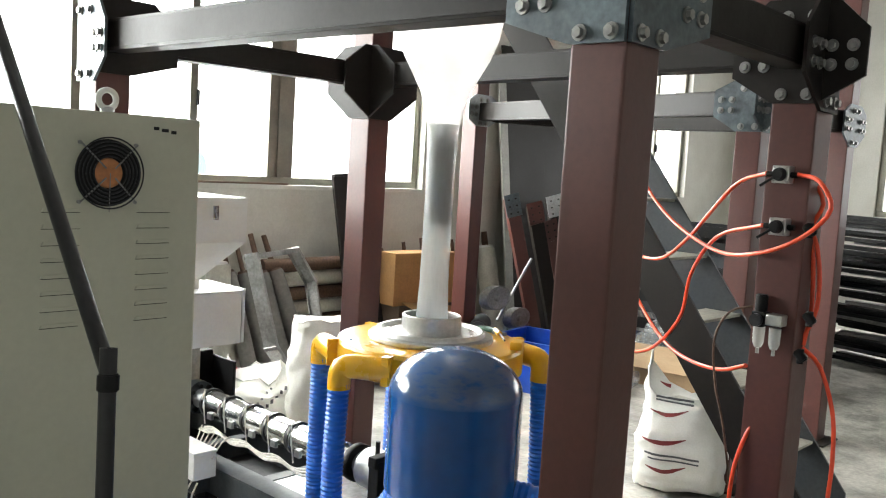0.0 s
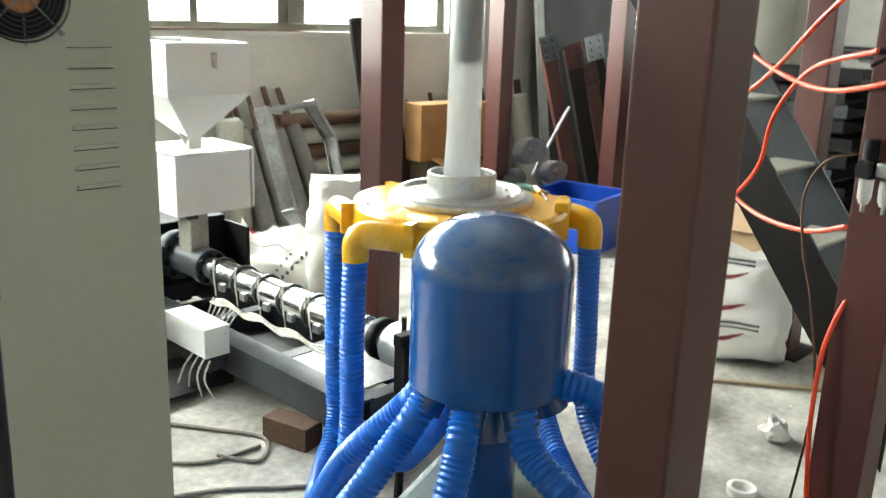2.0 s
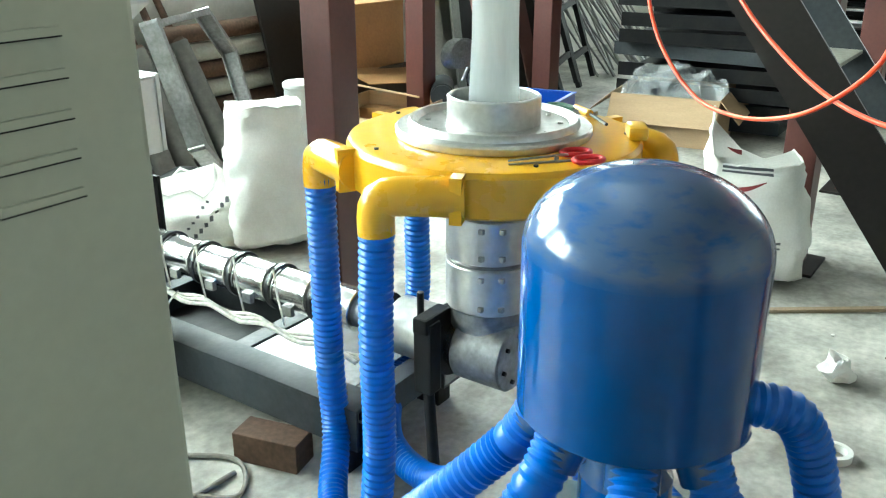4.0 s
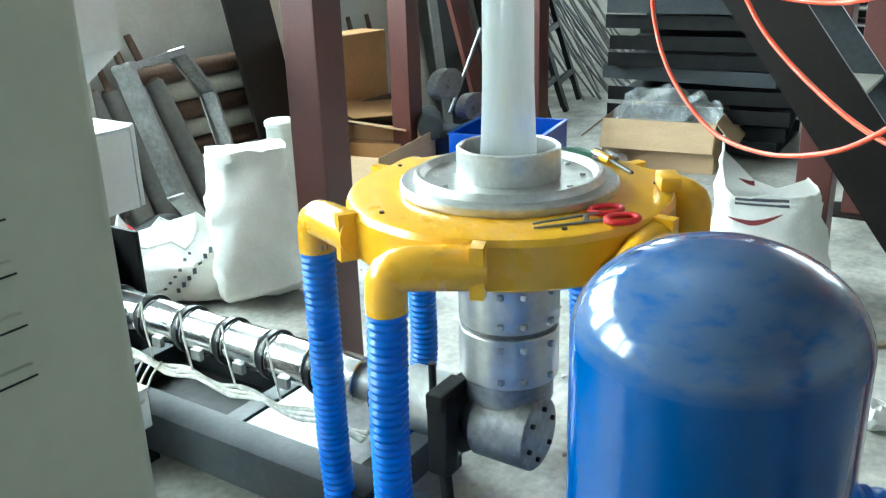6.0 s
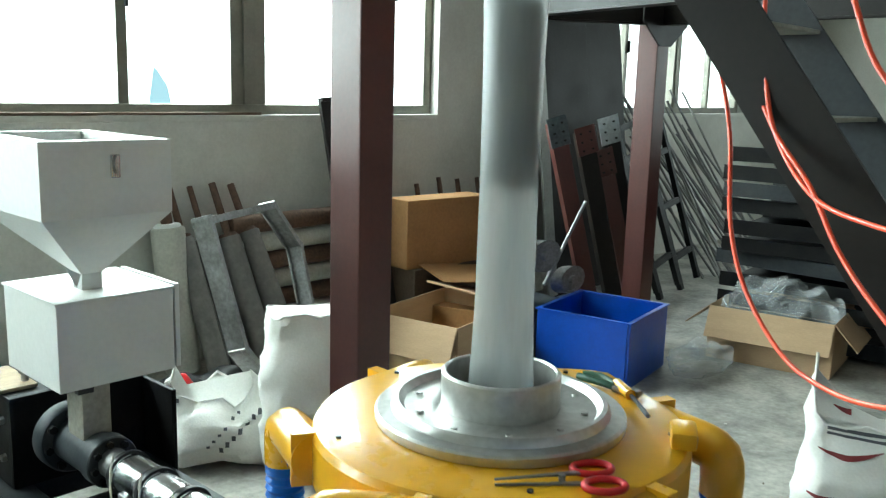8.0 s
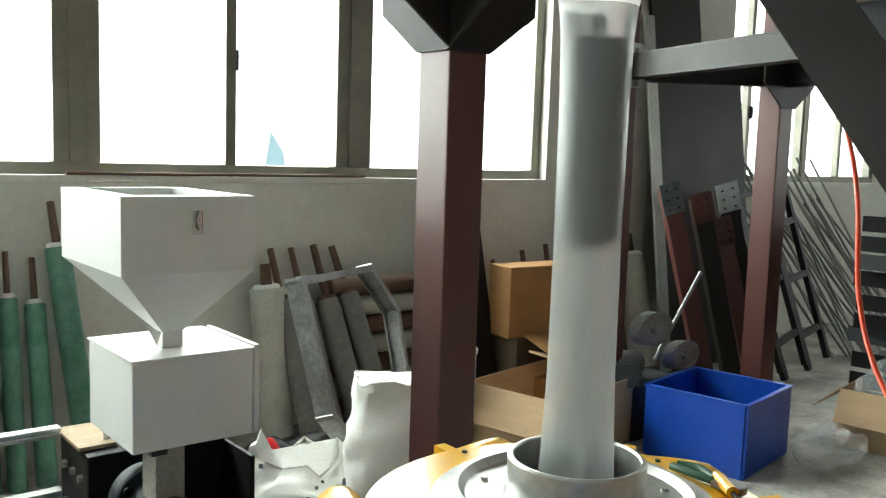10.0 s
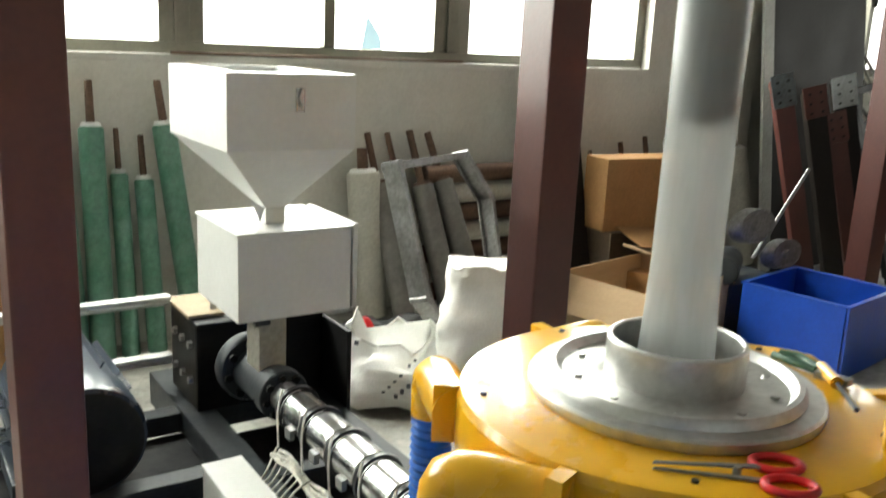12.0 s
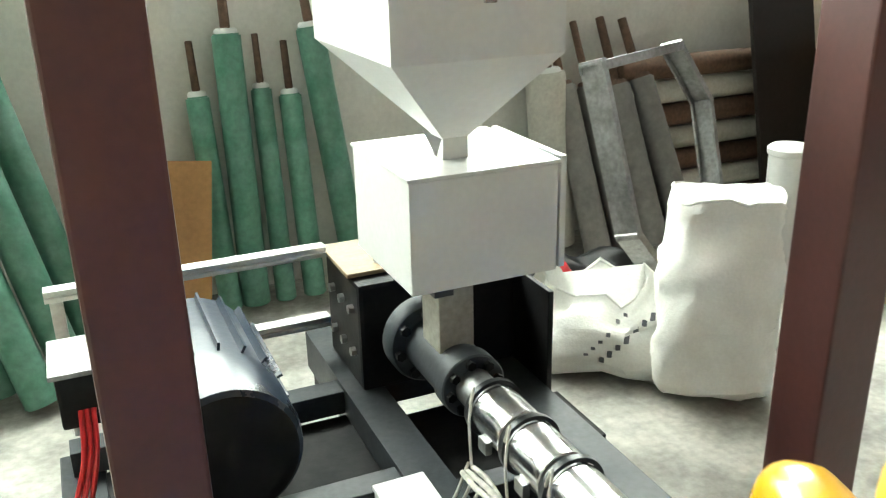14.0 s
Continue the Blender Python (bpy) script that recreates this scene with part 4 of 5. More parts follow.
def hopper():
    root = thing("feed_hopper", (2.24, 3.65, 0.46), "white square feed hopper above a boxed throat", "hopper")
    x0, x1, y0, y1 = 2.032, 2.405, 3.42, 3.93
    # lower box
    part("lower_box", box((2.075, 3.465, 0.600), (2.425, 3.822, 0.848), 0.004), M_WHITEBOX, root)
    part("box_lid", box((2.071, 3.461, 0.849), (2.429, 3.826, 0.857), 0.002), M_WHITEBOX, root)
    part("side_door", box((2.436, 3.475, 0.60), (2.452, 3.812, 0.860), 0.003), M_WHITEBOX, root, "hinged side door")
    part("door_hinge", rod((2.434, 3.50, 0.62), (2.434, 3.50, 0.80), 0.006, n=10), M_DARK, root)
    part("feed_throat", box((2.15, 3.50, 0.43), (2.235, 3.60, 0.600), 0.004), M_CREAMTREAD, root)
    part("throat_gate", box((2.13, 3.475, 0.582), (2.175, 3.50, 0.600), 0.001), M_DARK, root)
    # upper bin: open rim, cone, neck
    zr, zb = 1.296, 1.090
    bm = bmesh.new()
    t = 0.012

    def loop(a0, a1, b0, b1, z):
        return [bm.verts.new(p) for p in ((a0, b0, z), (a1, b0, z), (a1, b1, z), (a0, b1, z))]

    cx, cy = 2.228, 3.60
    rings = [loop(cx - 0.030, cx + 0.030, cy - 0.03, cy + 0.03, 0.858), loop(cx - 0.030, cx + 0.030, cy - 0.03, cy + 0.03, 0.905), loop(x0, x1, y0, y1, zb), loop(x0, x1, y0, y1, zr), loop(x0 + 0.045, x1 - 0.045, y0 + 0.045, y1 - 0.045, zr + 0.001), loop(x0 + 0.045, x1 - 0.045, y0 + 0.045, y1 - 0.045, zb + 0.01), loop(cx - 0.026, cx + 0.026, cy - 0.026, cy + 0.026, 0.90)]
    for a, b in zip(rings, rings[1:]):
        for k in range(4):
            bm.faces.new((a[k], a[(k + 1) % 4], b[(k + 1) % 4], b[k]))
    bmesh.ops.recalc_face_normals(bm, faces=bm.faces)
    part("bin", bm, M_WHITEBOX, root, "white sheet-metal bin with an open top", smooth=False)
    part("slide_gate", plate([(0, 0), (0.05, -0.01), (0.05, -0.05)], 0.003, frame_matrix((2.145, 3.555, 0.935), (1, 0, -0.35), (0, -1, 0))), M_WHITEBOX, root)
    lat = part("latch", box((2.222, y0 - 0.010, 1.195), (2.248, y0, 1.259), 0.003), M_CHROME, root, "chrome toggle latch")
    part("latch_hook", sweep([(2.235, y0 - 0.012, 1.257), (2.226, y0 - 0.016, 1.232), (2.236, y0 - 0.016, 1.207)], 0.003, 8), M_STEEL, lat)


hopper()

# ---------------------------------------------------------------- rollers along the wall
def roller(foot, head, r, mat, label, group, shaft=0.17, cap=None):
    """A wrapped roller leaning on the wall: body, end caps, shaft stub."""
    f, hd = Vector(foot), Vector(head)
    d = (hd - f).normalized()
    root = thing("wrapped_roller", foot, label, "roller", group)
    part("wrapped_body", rod(f + d * (0.012 + r * 0.35), hd, r, r * 0.97, 24, bevel=0.006), mat, root)
    c = part("end_cap", rod(hd, hd + d * 0.018, r * 0.8, r * 0.72, 20, bevel=0.004), cap or M_WHITEBOX, root)
    part("shaft", rod(hd + d * 0.018, hd + d * (0.018 + shaft), r * 0.34, r * 0.30, 14, bevel=0.002), M_RUST, root)


green_label = "green plastic-wrapped steel roller leaning upright on the wall"
for x, top, r, lean in ((1.895, 0.79, 0.042, 0.02), (2.015, 0.995, 0.052, -0.01), (2.118, 0.80, 0.038, 0.0), (2.22, 0.77, 0.042, 0.01), (2.31, 1.0, 0.052, 0.10)):
    roller((x + lean, 4.88, 0.0), (x, 4.99, top), r, M_GREEN, green_label, "green rollers")
for k, (x, y, z) in enumerate(((1.28, 4.60, 1.20), (1.36, 4.70, 1.28), (1.18, 4.55, 1.12), (1.08, 4.66, 1.2), (0.98, 4.60, 1.1))):
    roller((x + 0.10 + 0.04 * k * 0, y - 0.12, 0.0), (x - 0.18, y + 0.24, z), 0.052, M_GREEN, "green plastic-wrapped steel roller leaning aslant on the wall", "green rollers")
beige_label = "pale plastic-wrapped roller leaning on the wall"
for x, top, r, lean in ((3.263, 0.76, 0.085, 0.03),):
    roller((x + lean, 4.90, 0), (x, 4.97, top), r, M_BEIGE, beige_label, "pale rollers", 0.10)
for x, top, r, lean, sh in ((3.36, 0.70, 0.055, 0.04, 0.24), (3.48, 0.69, 0.05, 0.05, 0.25), (3.62, 0.68, 0.062, 0.06, 0.27), (3.735, 0.70, 0.062, 0.11, 0.24)):
    roller((x + lean, 4.72, 0), (x - 0.02, 4.96, top), r, M_DUSTROLL, "grey dusty steel roller leaning on the wall", "grey rollers", sh, M_RUST)
for x, top, r in ((5.02, 0.73, 0.05), (5.22, 0.76, 0.05), (5.40, 0.74, 0.05), (5.60, 0.74, 0.05), (6.02, 0.80, 0.09)):
    roller((x + 0.05, 4.85, 0), (x, 4.98, top), r, M_BEIGE, beige_label, "pale rollers", 0.12)
roller((4.86, 4.62, 0), (4.72, 4.90, 0.74), 0.042, M_ALU, "bright metal roller leaning beside the cartons", "pale rollers", 0.08, M_ALU)


def bent_frame():
    root = thing("bent_channel_frame", (3.42, 4.45, 0), "six-sided grey steel channel frame leaning on the rollers", "steel frame")
    m = frame_matrix((3.075, 3.93, 0.015), (0.864, 0.503, 0), (0.485, -0.832, 0.27))
    pts = [(0.0, 0.40), (0.0, 0.945), (0.62, 0.93), (0.80, 0.70), (0.72, 0.22), (0.26, 0.06)]
    k = len(pts)
    for i in range(k):
        a, b = Vector((*pts[i], 0)), Vector((*pts[(i + 1) % k], 0))
        d = (b - a).normalized()
        mm = m @ frame_matrix((a + b) / 2, d, (0, 0, 1))
        L = (b - a).length / 2 + 0.012
        bm = box((-L, -0.005, -0.04), (L, 0.005, 0.04), 0.001, m=mm)
        box((-L, -0.025, 0.032), (L, -0.004, 0.040), 0.001, bm, mm)
        box((-L, -0.025, -0.040), (L, -0.004, -0.032), 0.001, bm, mm)
        part("channel", bm, M_STEEL, root)


bent_frame()

for k in range(7):
    r0 = thing("dusty_tube", (4.1, 4.9, 0.2), "dusty pipe lying in a stack along the wall", "pipe", "stacked pipes")
    z = 0.10 + 0.105 * k
    part("pipe", rod((3.62, 4.98 - 0.01 * (k % 2), z), (4.55, 4.98, z), 0.05, n=20, bevel=0.004), M_BEIGE if k % 2 else M_RUST, r0)
panel = thing("steel_sheet", (4.12, 4.72, 0), "tall dark brown sheet panel leaning on the wall", "sheet panel")
part("sheet", box((-0.17, -0.012, 0.0), (0.17, 0.012, 1.40), 0.003, m=pose(4.44, 4.72, 0.02, -9, -4, 0)), M_MILL, panel)
part("edge_fold", box((-0.17, -0.03, 1.38), (0.17, -0.013, 1.40), 0.002, m=pose(4.44, 4.72, 0.02, -9, -4, 0)), M_MILL, panel)

# ---------------------------------------------------------------- plates and tall panels beside the second tower
def flange_plate(foot, head, w, mat, bright, label):
    f, hd = Vector(foot), Vector(head)
    root = thing("flange_beam", foot, label, "steel beam", "leaning beams")
    d = (hd - f)
    m = frame_matrix(f, d, (-0.55, -0.8, 0.25))
    L = d.length
    part("web", box((0, -w / 2, -0.006), (L, w / 2, 0.006), 0.001, m=m), mat, root)
    part("edge_flange", box((0, w / 2 - 0.008, -0.055), (L, w / 2, -0.006), 0.001, m=m), mat, root)
    ep = part("end_plate", box((L - 0.16, -w / 2 - 0.012, 0.0065), (L + 0.02, w / 2 + 0.012, 0.014), 0.001, m=m), bright, root)
    for i in range(3):
        for j in (-1, 1):
            p = m @ Vector((L - 0.02 - i * 0.055, j * w * 0.28, 0.0142))
            n = (m.to_3x3() @ Vector((0, 0, 1)))
            part("bolt_hole", rod(p, p + n * 0.001, 0.009, n=10), M_SLOT, ep)


flange_plate((5.75, 4.10, 0.0), (5.38, 4.22, 1.29), 0.11, M_PRIMER, M_PLATE, "red-brown drilled steel flange beam leaning on the wall")
flange_plate((6.20, 4.08, 0.0), (5.88, 4.20, 1.09), 0.11, M_PRIMER, M_PRIMER, "red-brown drilled steel flange beam leaning on the wall")
flange_plate((6.33, 4.12, 0.0), (5.97, 4.24, 1.29), 0.13, M_MILL, M_BRIGHT_PLATE, "dark steel beam with a bright drilled end plate")
flange_plate((6.05, 4.12, 0.0), (5.71, 4.24, 1.23), 0.12, M_MILL, M_PRIMER, "dark steel beam with a red-brown end plate")
for x, w, t, mat in ((6.45, 0.55, 2.6, M_MILL), (6.95, 0.5, 2.25, M_MILL), (6.15, 0.10, 2.4, M_SILVERPIPE)):
    p = thing("tall_sheet", (x, 4.8, 0), "tall dark steel sheet leaning against the wall" if mat is M_MILL else "tall pale grey strip leaning against the wall", "sheet panel")
    part("sheet", box((-w / 2, -0.01, 0), (w / 2, 0.01, t), 0.002, m=pose(x, 4.72, 0.012, -6, -2, 0)), mat, p)
# ladder-like racks and bars
for k in range(3):
    rk = thing("dark_rack", (6.6 + 0.5 * k, 4.2, 0), "dark welded ladder rack leaning on the wall", "rack", "leaning racks")
    m = pose(6.25 + 0.42 * k, 4.10 + 0.06 * k, 0.0, -16, -10 + 2 * k, 8)
    for x in (0.0, 0.36):
        part("upright", box((x, -0.02, 0), (x + 0.05, 0.02, 1.30), 0.003, m=m), M_BLACK, rk)
    for z in (0.22, 0.62, 1.02, 1.24):
        part("rung", box((0.05, -0.018, z), (0.36, 0.018, z + 0.045), 0.003, m=m), M_BLACK, rk)
rng = random.Random(5)
for k in range(26):
    b = thing("steel_bar", (7.8, 4.5, 0), "thin grey steel bar leaning in a sheaf on the wall", "steel bar", "leaning bars")
    x = 7.35 + 0.055 * k
    part("bar", rod((x + 0.25 + rng.uniform(-0.1, 0.1), 4.25 + rng.uniform(-0.1, 0.1), 0.0), (x - 0.25 + rng.uniform(-0.15, 0.15), 4.96, 1.15 + rng.uniform(-0.1, 0.38)), 0.010, n=8), M_STEEL if k % 3 else M_SILVERPIPE, b)
for k in range(11):
    b = thing("channel_section", (7.0, 2.9, 0), "black steel channel section lying in a stack", "steel section", "stacked sections")
    z = 0.03 + 0.105 * k
    o = rng.uniform(-0.09, 0.09)
    m = pose(6.55 + o, 2.95 + o * 0.5, z, 0, rng.uniform(-1, 1), 3 + rng.uniform(-5, 5))
    bm = box((-0.42, -0.55, 0), (0.42, 0.55, 0.008), 0.001, m=m)
    box((-0.42, -0.55, 0.008), (-0.412, 0.55, 0.085), 0, bm, m)
    box((0.412, -0.55, 0.008), (0.42, 0.55, 0.085), 0, bm, m)
    part("section", bm, M_BLACK if k % 4 else M_GREYPAINT, b)
for k in range(40):
    b = thing("flat_bar", (8.0, 1.6, 0), "dark flat steel bar on a storage heap", "steel section", "heaped bars")
    part("bar", box((-1.0, -0.06, 0), (1.0, 0.06, 0.031), 0.002, m=pose(7.9 + rng.uniform(-.2, .2), 1.5 + 0.14 * (k % 8), 0.0 + 0.26 * (k // 8) + 0.031 * (k % 8), 0, 0, 80 + rng.uniform(-14, 14))), M_BLACK if k % 4 else M_STEEL, b)

# ---------------------------------------------------------------- cartons, crate, bags
def open_carton(at, sx, sy, hgt, turn, label, flaps=(0.9, 0.9, 0.9, 0.9), mat=None):
    mat = mat or M_CARDBOARD
    root = thing("open_carton", at, label, "cardboard box", "open cartons")
    m = Matrix.Translation(at) @ pose(0, 0, 0, 0, 0, turn)
    t = 0.006
    part("bottom", box((-sx / 2, -sy / 2, 0), (sx / 2, sy / 2, t), m=m), mat, root)
    for s in (-1, 1):
        bm = box((-sx / 2, s * sy / 2 - t / 2, t), (sx / 2, s * sy / 2 + t / 2, hgt), 0.001, m=m)
        part("side", bm, mat, root)
        part("side", box((s * sx / 2 - t / 2, -sy / 2 + t / 2, t), (s * sx / 2 + t / 2, sy / 2 - t / 2, hgt), 0.001, m=m), mat, root)
    for i, a in enumerate(flaps):
        if a is None:
            continue
        horizontal = i < 2
        s = -1 if i % 2 == 0 else 1
        half = sx / 2 if horizontal else sy / 2
        if horizontal:
            f = Matrix.Translation((0, s * sy / 2, hgt)) @ Matrix.Rotation(-s * a, 4, "X")
        else:
            f = Matrix.Translation((s * sx / 2, 0, hgt)) @ Matrix.Rotation(s * a, 4, "Y") @ Matrix.Rotation(math.pi / 2, 4, "Z")
        part("flap", box((-half, -0.003, 0.0), (half, 0.003, min(sx, sy) * 0.36), 0.001, m=m @ f), mat, root)
    return root, m


open_carton((4.40, 4.13, 0), 0.69, 0.52, 0.34, 10, "open brown cardboard carton standing behind the column", (None, None, 2.75, 2.3))
_, cm = open_carton((5.95, 3.00, 0), 0.66, 0.50, 0.30, 98, "sagging open cardboard carton full of plastic wrap", (1.2, 2.7, 2.4, 2.3))
wrap = thing("plastic_wrap", (5.95, 3.00, 0.2), "crumpled clear plastic wrap in the carton", "plastic wrap")
bm = bmesh.new()
bmesh.ops.create_icosphere(bm, subdivisions=4, radius=1, matrix=cm @ Matrix.Translation((0, 0, 0.27)) @ Matrix.Diagonal((0.32, 0.23, 0.17, 1)))
part("wrap", crumple(bm, 0.08, 13, 2), M_CLEARBAG, wrap)
wrap2 = thing("plastic_wrap", (5.40, 3.20, 0.0), "crumpled clear plastic bag on the floor", "plastic wrap")
bm = bmesh.new()
bmesh.ops.create_icosphere(bm, subdivisions=4, radius=1, matrix=pose(5.40, 3.20, 0.05) @ Matrix.Diagonal((0.26, 0.14, 0.08, 1)))
part("wrap", crumple(bm, 0.05, 16, 5), M_CLEARBAG, wrap2)
board = thing("brown_board_box", (4.65, 4.55, 0), "brown cardboard box with pale scrap on it", "cardboard box")
part("box_body", box((-0.32, -0.10, 0.43), (0.32, 0.10, 0.83), 0.008, m=pose(4.88, 4.68, 0, 0, 0, -6)), M_BOARD, board)
# lower carton: shade is painted in by the darker brown
part("lower_carton", box((-0.30, -0.15, 0.0), (0.34, 0.12, 0.43), 0.008, m=pose(4.90, 4.70, 0, 0, 0, -6)), M_SHADECARD, board, "lower carton, its brown darkened to carry the shade")
part("lid_flap", box((-0.31, -0.16, 0), (0.28, 0.16, 0.006), m=pose(4.92, 4.45, 0.40, 12, 6, -10)), M_BOARD, board)
scrap = thing("paper_scrap", (4.75, 4.30, 0), "flattened carton and pale paper scrap", "paper")
part("sheet", box((-0.3, -0.2, 0), (0.3, 0.2, 0.012), 0.002, m=pose(4.86, 4.34, 0.30, 8, 14, 20)), M_CARDBOARD, scrap)
part("support_box", box((-0.25, -0.18, 0), (0.25, 0.18, 0.26), 0.006, m=pose(4.86, 4.36, 0, 0, 0, 20)), M_BOARD, scrap)


def crate():
    root = thing("blue_crate", (4.95, 3.62, 0), "deep blue plastic crate with a pale rim, empty and open", "crate")
    m = Matrix.Translation((4.99, 3.57, 0)) @ pose(0, 0, 0, 0, 0, 9)
    sx, sy, hgt, t = 0.52, 0.50, 0.345, 0.014
    part("bottom", box((-sx / 2, -sy / 2, 0), (sx / 2, sy / 2, 0.012), 0.003, m=m), M_CRATE, root)
    for s in (-1, 1):
        part("side", box((-sx / 2, s * sy / 2 - t / 2, 0.012), (sx / 2, s * sy / 2 + t / 2, hgt), 0.003, m=m), M_CRATE, root)
        part("side", box((s * sx / 2 - t / 2, -sy / 2 + t / 2, 0.012), (s * sx / 2 + t / 2, sy / 2 - t / 2, hgt), 0.003, m=m), M_CRATE, root)
    bm = bmesh.new()
    for s in (-1, 1):
        box((-sx / 2 - 0.012, s * sy / 2 - 0.012, hgt), (sx / 2 + 0.012, s * sy / 2 + 0.012, hgt + 0.008), 0.002, bm, m)
        box((s * sx / 2 - 0.012, -sy / 2 + 0.012, hgt), (s * sx / 2 + 0.012, sy / 2 - 0.012, hgt + 0.008), 0.002, bm, m)
    part("rim", bm, M_CRATE, root)


crate()


def sack(at, w, d, hgt, turn, label, seed, lean=0.0, tip=0.0, flop=0.0, rumple=1.0, horns=()):
    """A filled woven sack: swollen below, pinched and creased towards its sewn top."""
    root = thing("plastic_sack", at, label, "sack", "granulate sacks")
    bm = bmesh.new()
    n, rows = 36, 26
    rings = []
    for i in range(rows + 1):
        t = i / rows
        fill = min(1.0, (t / 0.10) ** 0.5) if t < 0.10 else 1.0
        swell = 1.0 + 0.10 * math.sin(math.pi * min(1, t * 1.25))
        depth = d * fill * swell * (1 - tip * max(0, (t - 0.45) / 0.55) ** 1.4)
        width = w * (0.90 + 0.10 * fill) * (1 - 0.55 * tip * max(0, (t - 0.5) / 0.5) ** 1.2)
        ring = []
        for k in range(n):
            a = 2 * math.pi * k / n
            c, s = math.cos(a), math.sin(a)
            e = 0.62
            x = math.copysign(abs(c) ** e, c) * width / 2 + lean * t * t
            y = math.copysign(abs(s) ** e, s) * depth / 2 + flop * t * t
            ring.append(bm.verts.new((x, y, hgt * t)))
        rings.append(ring)
    for a, b in zip(rings, rings[1:]):
        for k in range(n):
            bm.faces.new((a[k], a[(k + 1) % n], b[(k + 1) % n], b[k]))
    bm.faces.new(list(reversed(rings[0])))
    bm.faces.new(rings[-1])
    for k0, lift, spread in horns:
        for i in range(rows // 2, rows + 1):
            for k in range(n):
                near = max(0.0, 1 - abs((k - k0 + n / 2) % n - n / 2) / spread)
                rings[i][k].co.z += lift * near ** 1.5 * ((i - rows / 2) / (rows / 2)) ** 1.5
    crumple(bm, 0.020 * rumple, 6, seed, 0.004)
    crumple(bm, 0.018 * rumple, 15, seed + 3, 0.004)
    crumple(bm, 0.008, 36, seed + 5, 0.004)
    bmesh.ops.transform(bm, matrix=Matrix.Translation(at) @ pose(0, 0, 0, 0, 0, turn), verts=bm.verts)
    for v in bm.verts:
        v.co.z = max(v.co.z, 0.002)
    rim = [v.co.copy() for v in rings[-1]]
    body = part("sack_body", bm, M_BAG, root)
    part("sewn_top", sweep(rim + rim[:1], 0.005, 6, ready=True), M_BAG, root, "rolled sewn edge of the sack")
    return root, body


def prints(root, body, rows, centre, normal_turn, width):
    """Printed bars and swooshes that lie on a sack's face, found by casting onto its mesh."""
    from mathutils.bvhtree import BVHTree
    me = body.data
    off = BASE[body]
    tree = BVHTree.FromPolygons([v.co + off for v in me.vertices], [p.vertices for p in me.polygons])
    ct, st = math.cos(radians(normal_turn)), math.sin(radians(normal_turn))
    n = Vector((ct, st, 0))
    side = Vector((-st, ct, 0))
    for kind, u0, u1, z, hh in rows:
        steps = 14
        bm = bmesh.new()
        last = None
        for k in range(steps + 1):
            t = k / steps
            u = u0 + (u1 - u0) * t
            bend = 0.030 * math.sin(math.pi * t) * (-1) + 0.02 * t if kind == "swoosh" else 0
            thick = hh * (0.25 + math.sin(math.pi * t)) if kind == "swoosh" else hh
            pair = []
            for zz in (z + bend, z + bend + thick):
                o = Vector(centre) + side * u * width + n * 1.0 + Vector((0, 0, zz))
                hit = tree.ray_cast(o, -n)
                pair.append(hit[0] + n * 0.004 if hit[0] is not None else None)
            if None in pair:
                last = None
                continue
            vs = [bm.verts.new(p) for p in pair]
            if last:
                bm.faces.new((last[0], vs[0], vs[1], last[1]))
            last = vs
        if bm.faces:
            part("print_mark", bm, M_BAGPRINT if kind == "swoosh" else M_BAGTEXT, body, "dark red printed swoosh" if kind == "swoosh" else "grey line of print")
        else:
            bm.free()


sr, sb = sack((3.90, 1.90, 0), 0.42, 0.27, 0.47, -68, "upright white granulate sack with dark red swooshes, its top torn", 3.1, -0.02, 0.45, horns=((17, 0.20, 6), (2, 0.05, 6)))
prints(sr, sb, [("swoosh", -0.30, 0.12, 0.14, 0.016), ("bar", -0.32, 0.25, 0.20, 0.010), ("bar", -0.28, 0.25, 0.18, 0.008), ("swoosh", -0.36, 0.10, 0.27, 0.018), ("swoosh", -0.30, 0.1, 0.40, 0.014), ("bar", -0.25, 0.15, 0.46, 0.010), ("bar", -0.25, 0.15, 0.445, 0.008), ("swoosh", -0.22, 0.05, 0.53, 0.013)], (3.88, 1.92, 0), 206, 0.44)
sr, sb = sack((2.92, 4.00, 0), 0.50, 0.32, 0.24, -38, "slumped white granulate sack with lines of print", 7.7, 0.0, 0.55, rumple=1.7, horns=((18, 0.15, 5), (32, 0.10, 5), (9, 0.06, 4)))
prints(sr, sb, [("bar", 0.06 + 0.05 * k, 0.092 + 0.05 * k, 0.08 + 0.022 * k, 0.020) for k in range(7)] + [("bar", -0.04 + 0.045 * k, -0.012 + 0.045 * k, 0.10 + 0.022 * k, 0.010) for k in range(6)] + [("bar", -0.33, -0.29, 0.25, 0.016)], (2.93, 4.02, 0), 228, 0.46)
sack((3.11, 3.70, 0), 0.34, 0.30, 0.62, -35, "tall plain white woven granulate sack, half open", 12.4, 0.0, 0.25)
red = thing("red_bag", (3.0, 4.15, 0), "red plastic bag tucked behind the slumped sack", "bag")
bm = bmesh.new()
bmesh.ops.create_icosphere(bm, subdivisions=3, radius=1, matrix=pose(2.86, 4.17, 0.15) @ Matrix.Diagonal((0.05, 0.04, 0.15, 1)))
part("bag_body", crumple(bm, 0.03, 16, 1), M_RED, red)

